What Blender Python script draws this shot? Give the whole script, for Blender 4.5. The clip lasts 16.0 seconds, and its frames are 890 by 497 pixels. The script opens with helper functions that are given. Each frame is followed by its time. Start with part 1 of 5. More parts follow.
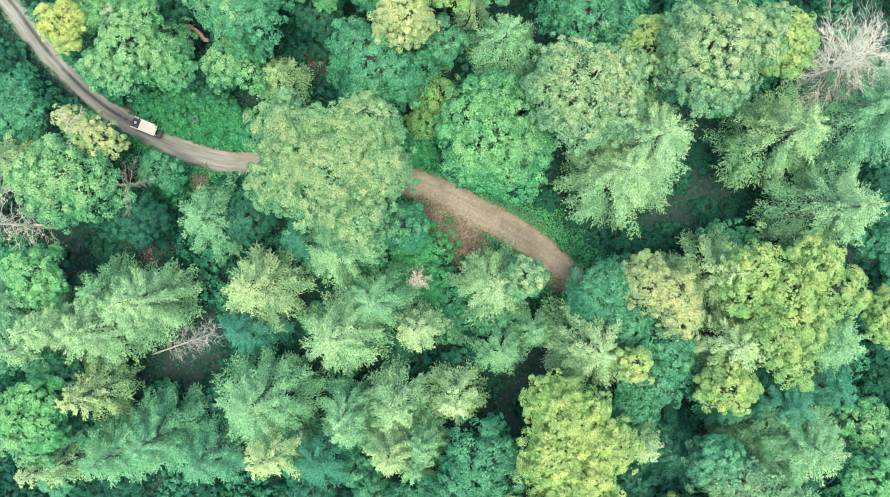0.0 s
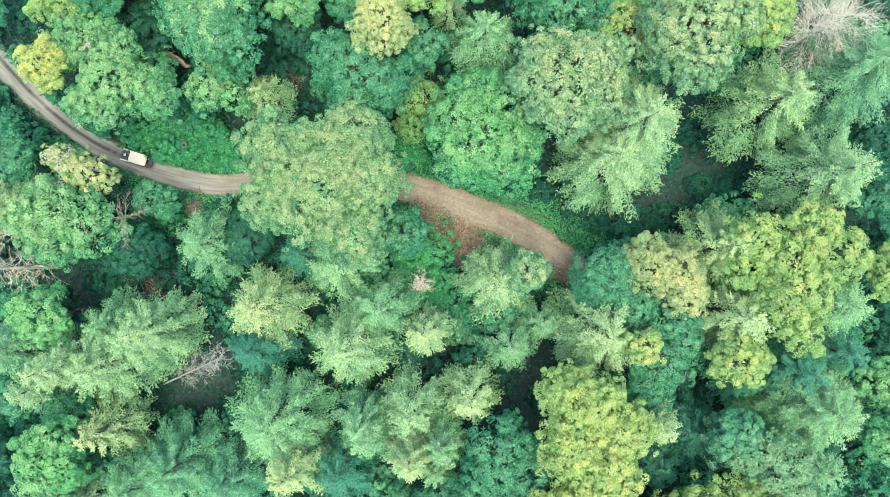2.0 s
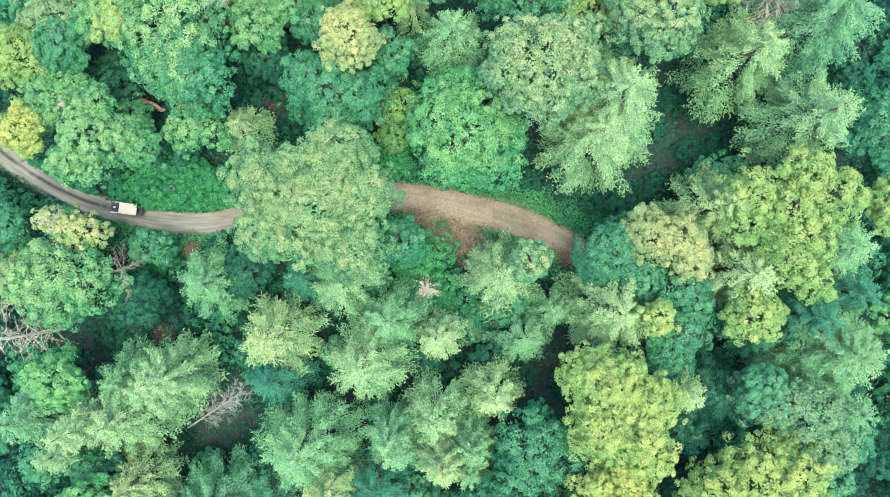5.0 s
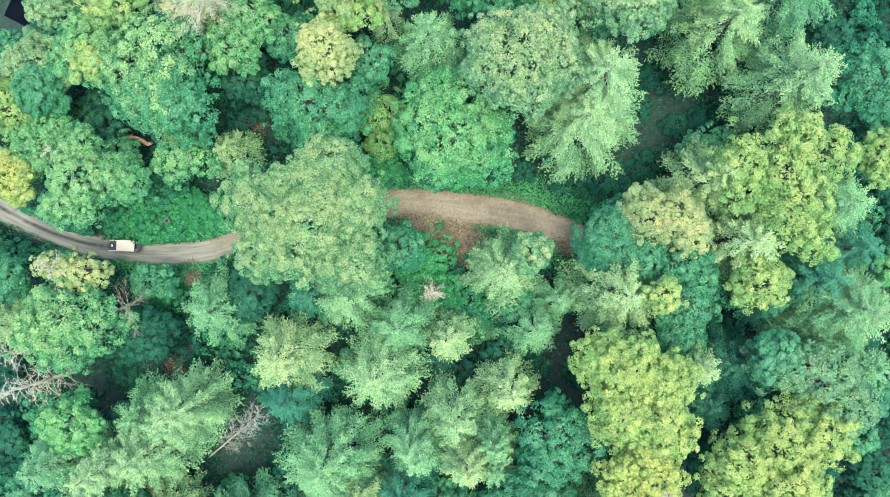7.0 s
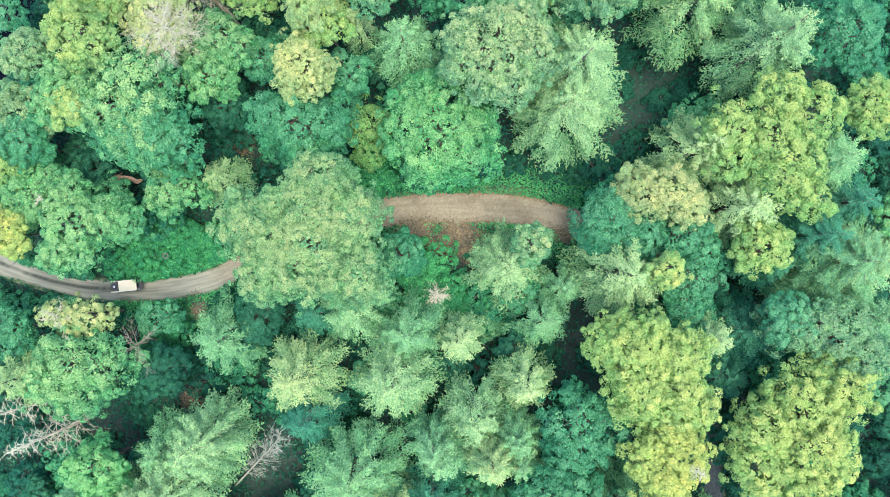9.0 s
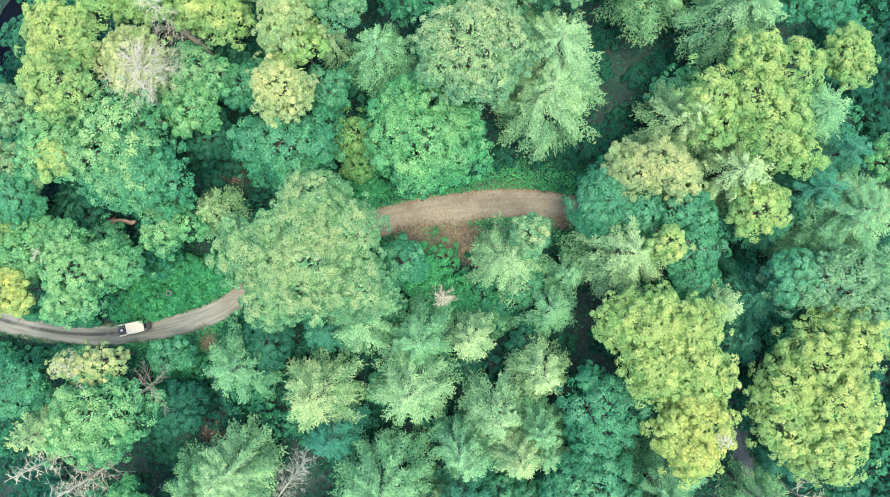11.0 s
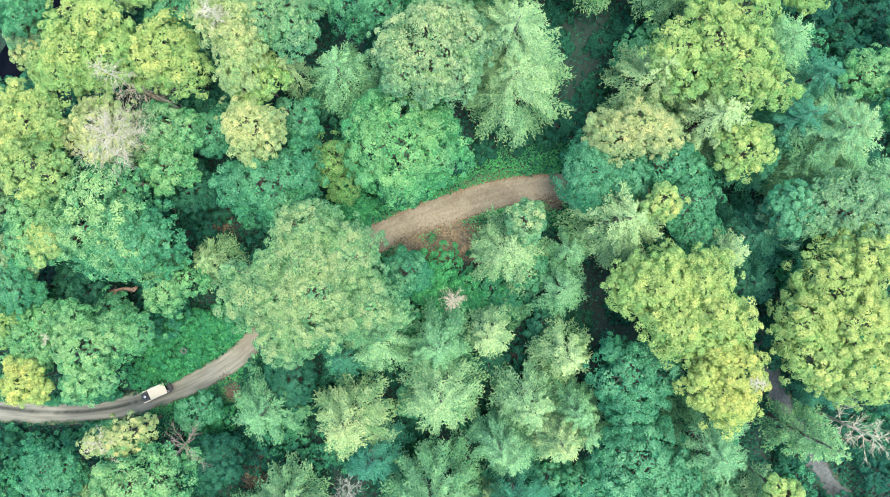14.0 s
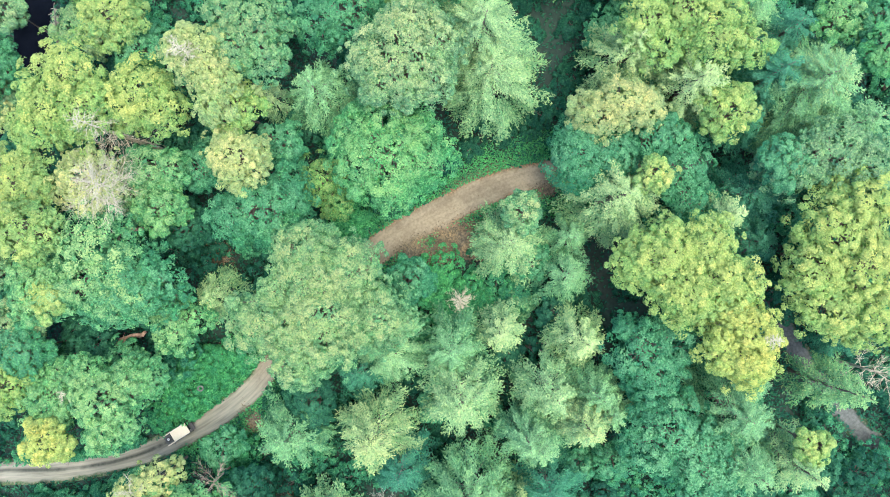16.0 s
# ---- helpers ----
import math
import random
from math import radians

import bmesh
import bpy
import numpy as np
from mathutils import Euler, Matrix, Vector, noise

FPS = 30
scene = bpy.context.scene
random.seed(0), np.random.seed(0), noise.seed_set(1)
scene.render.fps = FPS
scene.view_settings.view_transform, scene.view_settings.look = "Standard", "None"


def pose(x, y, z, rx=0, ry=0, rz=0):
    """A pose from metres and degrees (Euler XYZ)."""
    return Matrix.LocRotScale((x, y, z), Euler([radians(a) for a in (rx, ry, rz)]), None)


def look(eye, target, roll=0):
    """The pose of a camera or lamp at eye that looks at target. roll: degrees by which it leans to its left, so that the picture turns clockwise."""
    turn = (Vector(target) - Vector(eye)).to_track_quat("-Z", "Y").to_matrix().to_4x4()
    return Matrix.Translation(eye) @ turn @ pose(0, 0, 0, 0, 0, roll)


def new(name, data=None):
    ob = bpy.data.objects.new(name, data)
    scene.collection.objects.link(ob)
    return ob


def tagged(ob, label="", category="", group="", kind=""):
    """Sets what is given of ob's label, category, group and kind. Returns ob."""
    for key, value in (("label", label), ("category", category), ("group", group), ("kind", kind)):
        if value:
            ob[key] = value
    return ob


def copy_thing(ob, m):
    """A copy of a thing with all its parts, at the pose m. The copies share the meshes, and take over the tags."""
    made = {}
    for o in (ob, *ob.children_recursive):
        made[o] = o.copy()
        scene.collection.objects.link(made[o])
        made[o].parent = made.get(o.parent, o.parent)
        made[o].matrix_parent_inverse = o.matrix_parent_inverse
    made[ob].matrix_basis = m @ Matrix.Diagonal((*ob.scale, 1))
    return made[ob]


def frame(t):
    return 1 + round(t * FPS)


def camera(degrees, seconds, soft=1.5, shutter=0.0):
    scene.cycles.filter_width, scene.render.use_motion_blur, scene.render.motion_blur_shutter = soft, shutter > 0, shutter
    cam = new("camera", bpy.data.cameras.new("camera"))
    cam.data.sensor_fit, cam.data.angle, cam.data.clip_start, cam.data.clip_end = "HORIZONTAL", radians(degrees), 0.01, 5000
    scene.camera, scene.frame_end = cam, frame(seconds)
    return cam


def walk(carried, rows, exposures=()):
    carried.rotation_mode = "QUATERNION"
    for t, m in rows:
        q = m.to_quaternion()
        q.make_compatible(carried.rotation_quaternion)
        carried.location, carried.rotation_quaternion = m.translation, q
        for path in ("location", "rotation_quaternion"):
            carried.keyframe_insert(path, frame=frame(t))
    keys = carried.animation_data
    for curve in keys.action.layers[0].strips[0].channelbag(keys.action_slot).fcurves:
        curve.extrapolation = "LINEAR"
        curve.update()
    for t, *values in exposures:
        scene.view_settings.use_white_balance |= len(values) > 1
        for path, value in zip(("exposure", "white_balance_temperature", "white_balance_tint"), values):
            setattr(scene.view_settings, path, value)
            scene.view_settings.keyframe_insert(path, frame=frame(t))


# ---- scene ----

TILT = 1.187
cam = camera(64.0, 16.0, soft=0.25)
PATH = [
    (0, pose(0, 0, 106.00, 0, TILT, -0.00)),
    (0.5, pose(0, 0, 106.00, 0, TILT, -1.39)),
    (1, pose(0, 0, 106.00, 0, TILT, -2.78)),
    (1.5, pose(0, 0, 106.00, 0, TILT, -4.18)),
    (2, pose(0, 0, 106.00, 0, TILT, -5.59)),
    (2.5, pose(0, 0, 106.00, 0, TILT, -7.01)),
    (3, pose(0, 0, 106.00, 0, TILT, -8.45)),
    (3.5, pose(0, 0, 106.00, 0, TILT, -9.90)),
    (4, pose(0, 0, 106.00, 0, TILT, -11.37)),
    (5, pose(0, 0, 106.00, 0, TILT, -14.39)),
    (6.5, pose(0, 0, 106.00, 0, TILT, -19.12)),
    (7, pose(0, 0, 106.00, 0, TILT, -20.75)),
    (7.5, pose(0, 0, 106.00, 0, TILT, -22.41)),
    (8, pose(0, 0, 106.00, 0, TILT, -24.10)),
    (8.5, pose(0, 0, 106.00, 0, TILT, -25.82)),
    (9, pose(0, 0, 106.00, 0, TILT, -27.57)),
    (10.2, pose(0, 0, 106.00, 0, TILT, -31.90)),
    (11.5, pose(0, 0, 106.00, 0, TILT, -36.75)),
    (12, pose(0, 0, 106.00, 0, TILT, -38.67)),
    (12.5, pose(0, 0, 106.00, 0, TILT, -40.60)),
    (13, pose(0, 0, 106.00, 0, TILT, -42.55)),
    (13.5, pose(0, 0, 106.00, 0, TILT, -44.52)),
    (14, pose(0, 0, 106.00, 0, TILT, -46.50)),
    (14.5, pose(0, 0, 106.00, 0, TILT, -48.50)),
    (15, pose(0, 0, 106.00, 0, TILT, -50.50)),
    (15.5, pose(0, 0, 106.00, 0, TILT, -52.51)),
    (16, pose(0, 0, 106.00, 0, TILT, -54.51)),
]
walk(cam, PATH, [(0.0, 2.38, 5830, 8), (3.5, 2.39, 5790, 7), (6.5, 2.39, 5630, 5), (9.0, 2.39, 5650, 6), (12.5, 2.40, 5700, 7), (16.0, 2.40, 5790, 8)])

# ---- light: high thin cloud, a soft sun and a bright sky ----
SUN_ELEV, SUN_ROT = radians(79), radians(165)
world = bpy.data.worlds.new("world")
scene.world = world
world.use_nodes = True
wn = world.node_tree.nodes
sky = wn.new("ShaderNodeTexSky")
sky.sky_type, sky.sun_disc = "NISHITA", False
sky.sun_elevation, sky.sun_rotation, sky.dust_density = SUN_ELEV, SUN_ROT, 3.0
world.node_tree.links.new(sky.outputs[0], wn["Background"].inputs[0])
wn["Background"].inputs[1].default_value = 0.15
sun = new("sun", bpy.data.lights.new("sun", "SUN"))
sun.data.energy, sun.data.angle, sun.data.color = 1.0, radians(30), (1.0, 0.89, 0.70)
away = Vector((math.sin(SUN_ROT) * math.cos(SUN_ELEV), math.cos(SUN_ROT) * math.cos(SUN_ELEV), math.sin(SUN_ELEV)))
sun.matrix_world = look(away * 200, (0, 0, 0))


# ---- materials ----
def material(name, rough=0.6, metal=0.0):
    m = bpy.data.materials.new(name)
    m.use_nodes = True
    b = m.node_tree.nodes["Principled BSDF"]
    b.inputs["Roughness"].default_value, b.inputs["Metallic"].default_value = rough, metal
    return m, m.node_tree, b


def node(tree, kind, **values):
    n = tree.nodes.new(kind)
    for key, value in values.items():
        n.inputs[key].default_value = value
    return n


def ramp(tree, source, *stops):
    n = tree.nodes.new("ShaderNodeValToRGB")
    e = n.color_ramp.elements
    while len(e) < len(stops):
        e.new(0.5)
    for el, (at, c) in zip(e, stops):
        el.position, el.color = at, (*c, 1)
    tree.links.new(source, n.inputs[0])
    return n.outputs[0]


def mixed(tree, factor, a, b, how="MIX"):
    n = tree.nodes.new("ShaderNodeMix")
    n.data_type, n.blend_type = "RGBA", how
    for socket, value in ((n.inputs[0], factor), (n.inputs[6], a), (n.inputs[7], b)):
        if isinstance(value, (int, float)):
            socket.default_value = value
        elif isinstance(value, tuple):
            socket.default_value = (*value, 1)
        else:
            tree.links.new(value, socket)
    return n.outputs[2]


def noise_of(tree, scale, detail=3.0, coords="Object"):
    tc = tree.nodes.new("ShaderNodeTexCoord")
    n = node(tree, "ShaderNodeTexNoise", Scale=scale, Detail=detail)
    tree.links.new(tc.outputs[coords], n.inputs["Vector"])
    return n.outputs["Fac"]


def leaf_material(name, dark, mid, palest, spread=0.5, glow=0.5):
    """Foliage: each leaf its own shade, pale sprays for fresher growth and light from above put into colour, light let
    through.
    """
    m, tree, b = material(name, 0.55)
    geo = tree.nodes.new("ShaderNodeNewGeometry")
    low, high = (tuple(p * (1 - k) + q * k for p, q in zip(mid, end)) for end, k in ((dark, 0.62), (palest, 0.36)))
    each = ramp(tree, geo.outputs["Random Per Island"], (0.0, low), (spread, mid), (1.0, high))
    patch = ramp(tree, noise_of(tree, 0.45, 2.0), (0.35, (0.80, 0.85, 0.90)), (0.65, (1.16, 1.12, 1.02)))
    small = ramp(tree, noise_of(tree, 1.5, 2.0), (0.36, (0.82, 0.86, 0.90)), (0.64, (1.14, 1.12, 1.06)))
    sprays = ramp(tree, noise_of(tree, 4.2, 2.0), (0.40, (0.70, 0.75, 0.78)), (0.60, (1.22, 1.20, 1.12)))
    patch = mixed(tree, 1.0, mixed(tree, 1.0, patch, small, "MULTIPLY"), sprays, "MULTIPLY")
    info = tree.nodes.new("ShaderNodeObjectInfo")
    own = ramp(tree, info.outputs["Random"], (0.0, (0.85, 0.92, 0.98)), (1.0, (1.12, 1.06, 0.98)))
    colour = mixed(tree, 1.0, mixed(tree, 1.0, each, patch, "MULTIPLY"), own, "MULTIPLY")
    paleness = tree.nodes.new("ShaderNodeAttribute")
    paleness.attribute_name = "paleness"
    colour = mixed(tree, paleness.outputs["Fac"], colour, mixed(tree, 0.6, palest, mixed(tree, 1.0, sprays, palest, "MULTIPLY")))
    tree.links.new(colour, b.inputs["Base Color"])
    b.inputs["Specular IOR Level"].default_value = 0.07
    t = tree.nodes.new("ShaderNodeBsdfTranslucent")
    tree.links.new(colour, t.inputs["Color"])
    mix = node(tree, "ShaderNodeMixShader", Fac=glow)
    tree.links.new(b.outputs[0], mix.inputs[1])
    tree.links.new(t.outputs[0], mix.inputs[2])
    tree.links.new(mix.outputs[0], tree.nodes["Material Output"].inputs["Surface"])
    return m


LEAF = {
    "maple": leaf_material("maple_leaf", (0.022, 0.114, 0.061), (0.050, 0.208, 0.099), (0.185, 0.373, 0.165)),
    "ash": leaf_material("ash_leaf", (0.039, 0.169, 0.076), (0.085, 0.276, 0.114), (0.330, 0.448, 0.165)),
    "bright": leaf_material("bright_leaf", (0.035, 0.180, 0.068), (0.082, 0.288, 0.106), (0.297, 0.456, 0.155)),
    "lime": leaf_material("lime_leaf", (0.057, 0.194, 0.071), (0.103, 0.292, 0.098), (0.432, 0.446, 0.126)),
    "olive": leaf_material("olive_leaf", (0.057, 0.188, 0.085), (0.111, 0.281, 0.123), (0.372, 0.405, 0.160)),
    "willow": leaf_material("willow_leaf", (0.063, 0.188, 0.097), (0.130, 0.280, 0.128), (0.400, 0.425, 0.180)),
    "yellow": leaf_material("yellow_leaf", (0.096, 0.228, 0.071), (0.170, 0.329, 0.105), (0.465, 0.440, 0.112)),
    "straw": leaf_material("straw_leaf", (0.096, 0.217, 0.092), (0.161, 0.313, 0.127), (0.470, 0.440, 0.165)),
    "fir": leaf_material("fir_needle", (0.025, 0.131, 0.071), (0.078, 0.229, 0.106), (0.268, 0.392, 0.150), glow=0.33),
    # fir needles darkened: the shade of neighbouring trees is put into the colour
    "deep_fir": leaf_material("shaded_fir_needle", (0.013, 0.090, 0.052), (0.032, 0.146, 0.083), (0.103, 0.242, 0.124), glow=0.33),
    "pale_fir": leaf_material("pale_fir_needle", (0.040, 0.160, 0.080), (0.104, 0.257, 0.115), (0.350, 0.415, 0.160), glow=0.33),
    "gold_fir": leaf_material("gold_fir_needle", (0.040, 0.160, 0.066), (0.103, 0.270, 0.111), (0.392, 0.408, 0.146), glow=0.33),
    # low growth: the gloom of the gaps is darkened into these greens
    "under": leaf_material("shaded_undergrowth_leaf", (0.012, 0.065, 0.038), (0.024, 0.108, 0.064), (0.065, 0.190, 0.090)),
    "ivy": leaf_material("ivy_leaf", (0.027, 0.160, 0.061), (0.057, 0.242, 0.091), (0.179, 0.428, 0.140)),
}


def bark_material(name, dark, light):
    m, tree, b = material(name, 0.9)
    n = noise_of(tree, 3.0, 6.0)
    tree.links.new(ramp(tree, n, (0.3, dark), (0.7, light)), b.inputs["Base Color"])
    bump = node(tree, "ShaderNodeBump", Strength=0.5, Distance=0.05)
    tree.links.new(n, bump.inputs["Height"])
    tree.links.new(bump.outputs[0], b.inputs["Normal"])
    return m


BARK = bark_material("bark", (0.05, 0.04, 0.03), (0.16, 0.125, 0.095))
BLEACHED = bark_material("bleached_wood", (0.27, 0.245, 0.160), (0.46, 0.420, 0.280))
DRIFT = bark_material("grey_dead_wood", (0.15, 0.155, 0.115), (0.29, 0.29, 0.21))
RUSTY = bark_material("rusty_broken_wood", (0.13, 0.08, 0.05), (0.32, 0.21, 0.135))
DRY = bark_material("dry_brown_wood", (0.13, 0.105, 0.075), (0.29, 0.235, 0.165))


def ground_material():
    m, tree, b = material("forest_floor", 0.95)
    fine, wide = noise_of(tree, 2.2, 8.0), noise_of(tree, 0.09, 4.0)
    # soil and moss kept near black: deep shade between trees put into colour
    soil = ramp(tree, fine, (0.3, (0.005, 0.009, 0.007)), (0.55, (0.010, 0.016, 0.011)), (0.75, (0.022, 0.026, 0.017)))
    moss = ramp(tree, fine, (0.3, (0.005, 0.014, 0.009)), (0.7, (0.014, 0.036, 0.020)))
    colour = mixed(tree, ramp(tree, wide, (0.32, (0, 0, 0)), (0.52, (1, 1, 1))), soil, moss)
    tree.links.new(colour, b.inputs["Base Color"])
    bump = node(tree, "ShaderNodeBump", Strength=0.7, Distance=0.12)
    tree.links.new(fine, bump.inputs["Height"])
    tree.links.new(bump.outputs[0], b.inputs["Normal"])
    return m


def road_material(name, low, mid, high):
    m, tree, b = material(name, 0.92)
    b.inputs["Specular IOR Level"].default_value = 0.15
    fine, wide = noise_of(tree, 2.6, 10.0), noise_of(tree, 0.22, 5.0)
    base = ramp(tree, fine, (0.25, low), (0.5, mid), (0.8, high))
    damp = ramp(tree, wide, (0.36, (0.70, 0.70, 0.69)), (0.50, (0.95, 0.95, 0.95)), (0.68, (1.08, 1.07, 1.06)))
    colour = mixed(tree, 1.0, base, damp, "MULTIPLY")
    lane = tree.nodes.new("ShaderNodeAttribute")
    lane.attribute_name = "lane"
    streaks = node(tree, "ShaderNodeTexNoise", Scale=1.0, Detail=5.0)
    tree.links.new(lane.outputs["Vector"], streaks.inputs["Vector"])
    colour = mixed(tree, 1.0, colour, ramp(tree, streaks.outputs["Fac"], (0.36, (0.90, 0.90, 0.89)), (0.52, (1, 1, 1)), (0.66, (1.05, 1.05, 1.04))), "MULTIPLY")
    mud = tree.nodes.new("ShaderNodeAttribute")
    mud.attribute_name = "mud"
    grit = ramp(tree, streaks.outputs["Fac"], (0.35, (0.100, 0.102, 0.078)), (0.5, (0.146, 0.144, 0.110)), (0.65, (0.186, 0.178, 0.136)))
    colour = mixed(tree, mud.outputs["Fac"], colour, grit)
    wet = tree.nodes.new("ShaderNodeAttribute")
    wet.attribute_name = "rut"
    colour = mixed(tree, wet.outputs["Fac"], colour, ramp(tree, fine, (0.3, (0.012, 0.015, 0.012)), (0.7, (0.032, 0.036, 0.026))))
    across = tree.nodes.new("ShaderNodeAttribute")
    across.attribute_name = "edge"
    litter = ramp(tree, noise_of(tree, 3.5, 7.0), (0.35, (0.06, 0.042, 0.024)), (0.5, (0.15, 0.088, 0.048)), (0.65, (0.25, 0.15, 0.082)))
    verge = ramp(tree, noise_of(tree, 2.5, 7.0), (0.35, (0.02, 0.04, 0.018)), (0.5, (0.045, 0.08, 0.03)), (0.65, (0.11, 0.10, 0.07)))
    if name.startswith("track"):
        litter = verge
    litter = mixed(tree, ramp(tree, mud.outputs["Fac"], (0.0, (0.25, 0.25, 0.25)), (0.3, (1, 1, 1))), litter, verge)
    colour = mixed(tree, across.outputs["Fac"], colour, litter)
    tree.links.new(colour, b.inputs["Base Color"])
    bump = node(tree, "ShaderNodeBump", Strength=0.35, Distance=0.04)
    tree.links.new(fine, bump.inputs["Height"])
    tree.links.new(bump.outputs[0], b.inputs["Normal"])
    return m


def plain(name, colour, rough, metal=0.0, coat=0.0, wear=0.12, scale=4.0):
    m, tree, b = material(name, rough, metal)
    low, high = tuple(c * (1 - wear) for c in colour), tuple(min(1, c * (1 + wear)) for c in colour)
    tree.links.new(ramp(tree, noise_of(tree, scale, 5.0), (0.3, low), (0.7, high)), b.inputs["Base Color"])
    b.inputs["Coat Weight"].default_value = coat
    return m


GROUND = ground_material()
ROAD = road_material("road_dirt", (0.130, 0.108, 0.068), (0.166, 0.139, 0.090), (0.202, 0.171, 0.113))
WATER, wt, wb = material("creek_water", 0.3)
wt.links.new(ramp(wt, noise_of(wt, 0.5, 4.0), (0.3, (0.001, 0.0016, 0.003)), (0.7, (0.003, 0.004, 0.006))), wb.inputs["Base Color"])
wb.inputs["Specular IOR Level"].default_value = 0.02
ripple = node(wt, "ShaderNodeBump", Strength=0.15, Distance=0.03)
wt.links.new(noise_of(wt, 4.0, 3.0), ripple.inputs["Height"])
wt.links.new(ripple.outputs[0], wb.inputs["Normal"])
TRACK = road_material("track_gravel", (0.052, 0.056, 0.048), (0.080, 0.085, 0.074), (0.112, 0.117, 0.104))
LITTER = leaf_material("fallen_leaf", (0.065, 0.050, 0.032), (0.125, 0.094, 0.057), (0.20, 0.150, 0.092), glow=0.0)


# ---- mesh helpers ----
def mesh_of(name, verts, faces, mat, smooth=True):
    me = bpy.data.meshes.new(name)
    me.from_pydata([tuple(v) for v in verts], [], faces)
    me.materials.append(mat)
    if smooth:
        me.polygons.foreach_set("use_smooth", np.ones(len(me.polygons), dtype=bool))
    me.update()
    return me


def part(name, bm, mat, parent, label=""):
    """One mesh object under a thing or a part, from a bmesh or a mesh."""
    if isinstance(bm, bmesh.types.BMesh):
        me = bpy.data.meshes.new(name)
        bm.to_mesh(me)
        bm.free()
        me.materials.append(mat)
    else:
        me = bm
    ob = new(name, me)
    ob.parent = parent
    return tagged(ob, label)


def leaves(name, mat, centre, along, side, paleness=None, lie=None):
    """A mesh of leaf blades, one island each: pointed, with three corners. lie: the way the spray faces to which a blade belongs."""
    n, k = len(centre), 3
    if lie is not None:
        side = side * np.where((np.cross(side, along) * lie).sum(1, keepdims=True) < 0, -1.0, 1.0)
    v = np.stack([centre - along - side, centre - along * 0.6 + side, centre + along * 1.1], 1).reshape(-1, 3)
    me = bpy.data.meshes.new(name)
    me.vertices.add(k * n)
    me.loops.add(k * n)
    me.polygons.add(n)
    me.vertices.foreach_set("co", v.astype(np.float32).ravel())
    me.loops.foreach_set("vertex_index", np.arange(k * n, dtype=np.int32))
    me.polygons.foreach_set("loop_start", np.arange(0, k * n, k, dtype=np.int32))
    if paleness is not None:
        a = me.attributes.new("paleness", "FLOAT", "POINT")
        a.data.foreach_set("value", np.repeat(paleness, k).astype(np.float32))
    me.materials.append(mat)
    me.update(calc_edges=True)
    if lie is not None:
        me.polygons.foreach_set("use_smooth", np.ones(n, dtype=bool))
        me.normals_split_custom_set_from_vertices(np.repeat(lie, k, axis=0).astype(np.float32))
    return me


def unit(a):
    return a / (np.linalg.norm(a, axis=-1, keepdims=True) + 1e-9)


def tube(points, radii, sides=6):
    """Vertices and faces of a tapered limb along points."""
    verts, faces = [], []
    for i, (p, r) in enumerate(zip(points, radii)):
        q = Vector(points[min(i + 1, len(points) - 1)]) - Vector(points[max(i - 1, 0)])
        turn = q.to_track_quat("Z", "Y").to_matrix()
        for k in range(sides):
            a = 2 * math.pi * k / sides
            verts.append(Vector(p) + turn @ Vector((math.cos(a) * r, math.sin(a) * r, 0)))
    for i in range(len(points) - 1):
        for k in range(sides):
            k2 = (k + 1) % sides
            faces.append((i * sides + k, i * sides + k2, (i + 1) * sides + k2, (i + 1) * sides + k))
    faces.append(tuple(range((len(points) - 1) * sides, len(points) * sides)))
    return verts, faces


def joined(name, tubes, mat):
    verts, faces = [], []
    for v, f in tubes:
        base = len(verts)
        verts += v
        faces += [tuple(i + base for i in q) for q in f]
    return mesh_of(name, verts, faces, mat)


def rest_height(x, y):
    """The ground's height: gentle swells, level along the road."""
    near = min(1.0, max(0.0, (road_distance(x, y) - 3.0) / 10.0))
    bed = max(0.0, 1.0 - (stream_distance(x, y) / 4.6) ** 2)
    return -2.2 * bed + near * (0.9 * noise.noise((x * 0.03, y * 0.03, 1.3)) + 0.25 * noise.noise((x * 0.15, y * 0.15, 4.0)))


# ---- ground, road and track ----
ROAD_LINE = [
    (-82.4, 53.9), (-75.4, 44.4), (-68.5, 37.7), (-62.7, 30.4), (-57.7, 25.1), (-53.1, 21.1),
    (-48.3, 18.1), (-42.6, 15.3), (-36.6, 13.4), (-31.0, 12.7), (-21.2, 12.0), (-12.7, 11.2),
    (-5.1, 9.1), (1.7, 5.9), (7.6, 2.8), (12.6, -0.6), (16.4, -4.0), (20.2, -6.9),
    (21.7, -10.4), (25.0, -15.2),
]
ROAD_WIDTH = [3.0, 3.0, 3.0, 3.0, 2.8, 2.7, 2.7, 2.9, 3.1, 3.3, 3.9, 4.2, 4.0, 4.1, 4.0, 3.8, 3.6, 3.4, 3.4, 3.5]


def spline(points, steps=10):
    out = []
    for i in range(len(points) - 1):
        p0, p1, p2, p3 = (np.array(points[min(max(j, 0), len(points) - 1)], float) for j in (i - 1, i, i + 1, i + 2))
        for k in range(steps):
            t = k / steps
            out.append(0.5 * (2 * p1 + (p2 - p0) * t + (2 * p0 - 5 * p1 + 4 * p2 - p3) * t * t + (3 * p1 - p0 - 3 * p2 + p3) * t ** 3))
    out.append(np.array(points[-1], float))
    return np.array(out)


ROAD_FINE = spline([(x, y, w) for (x, y), w in zip(ROAD_LINE, ROAD_WIDTH)])


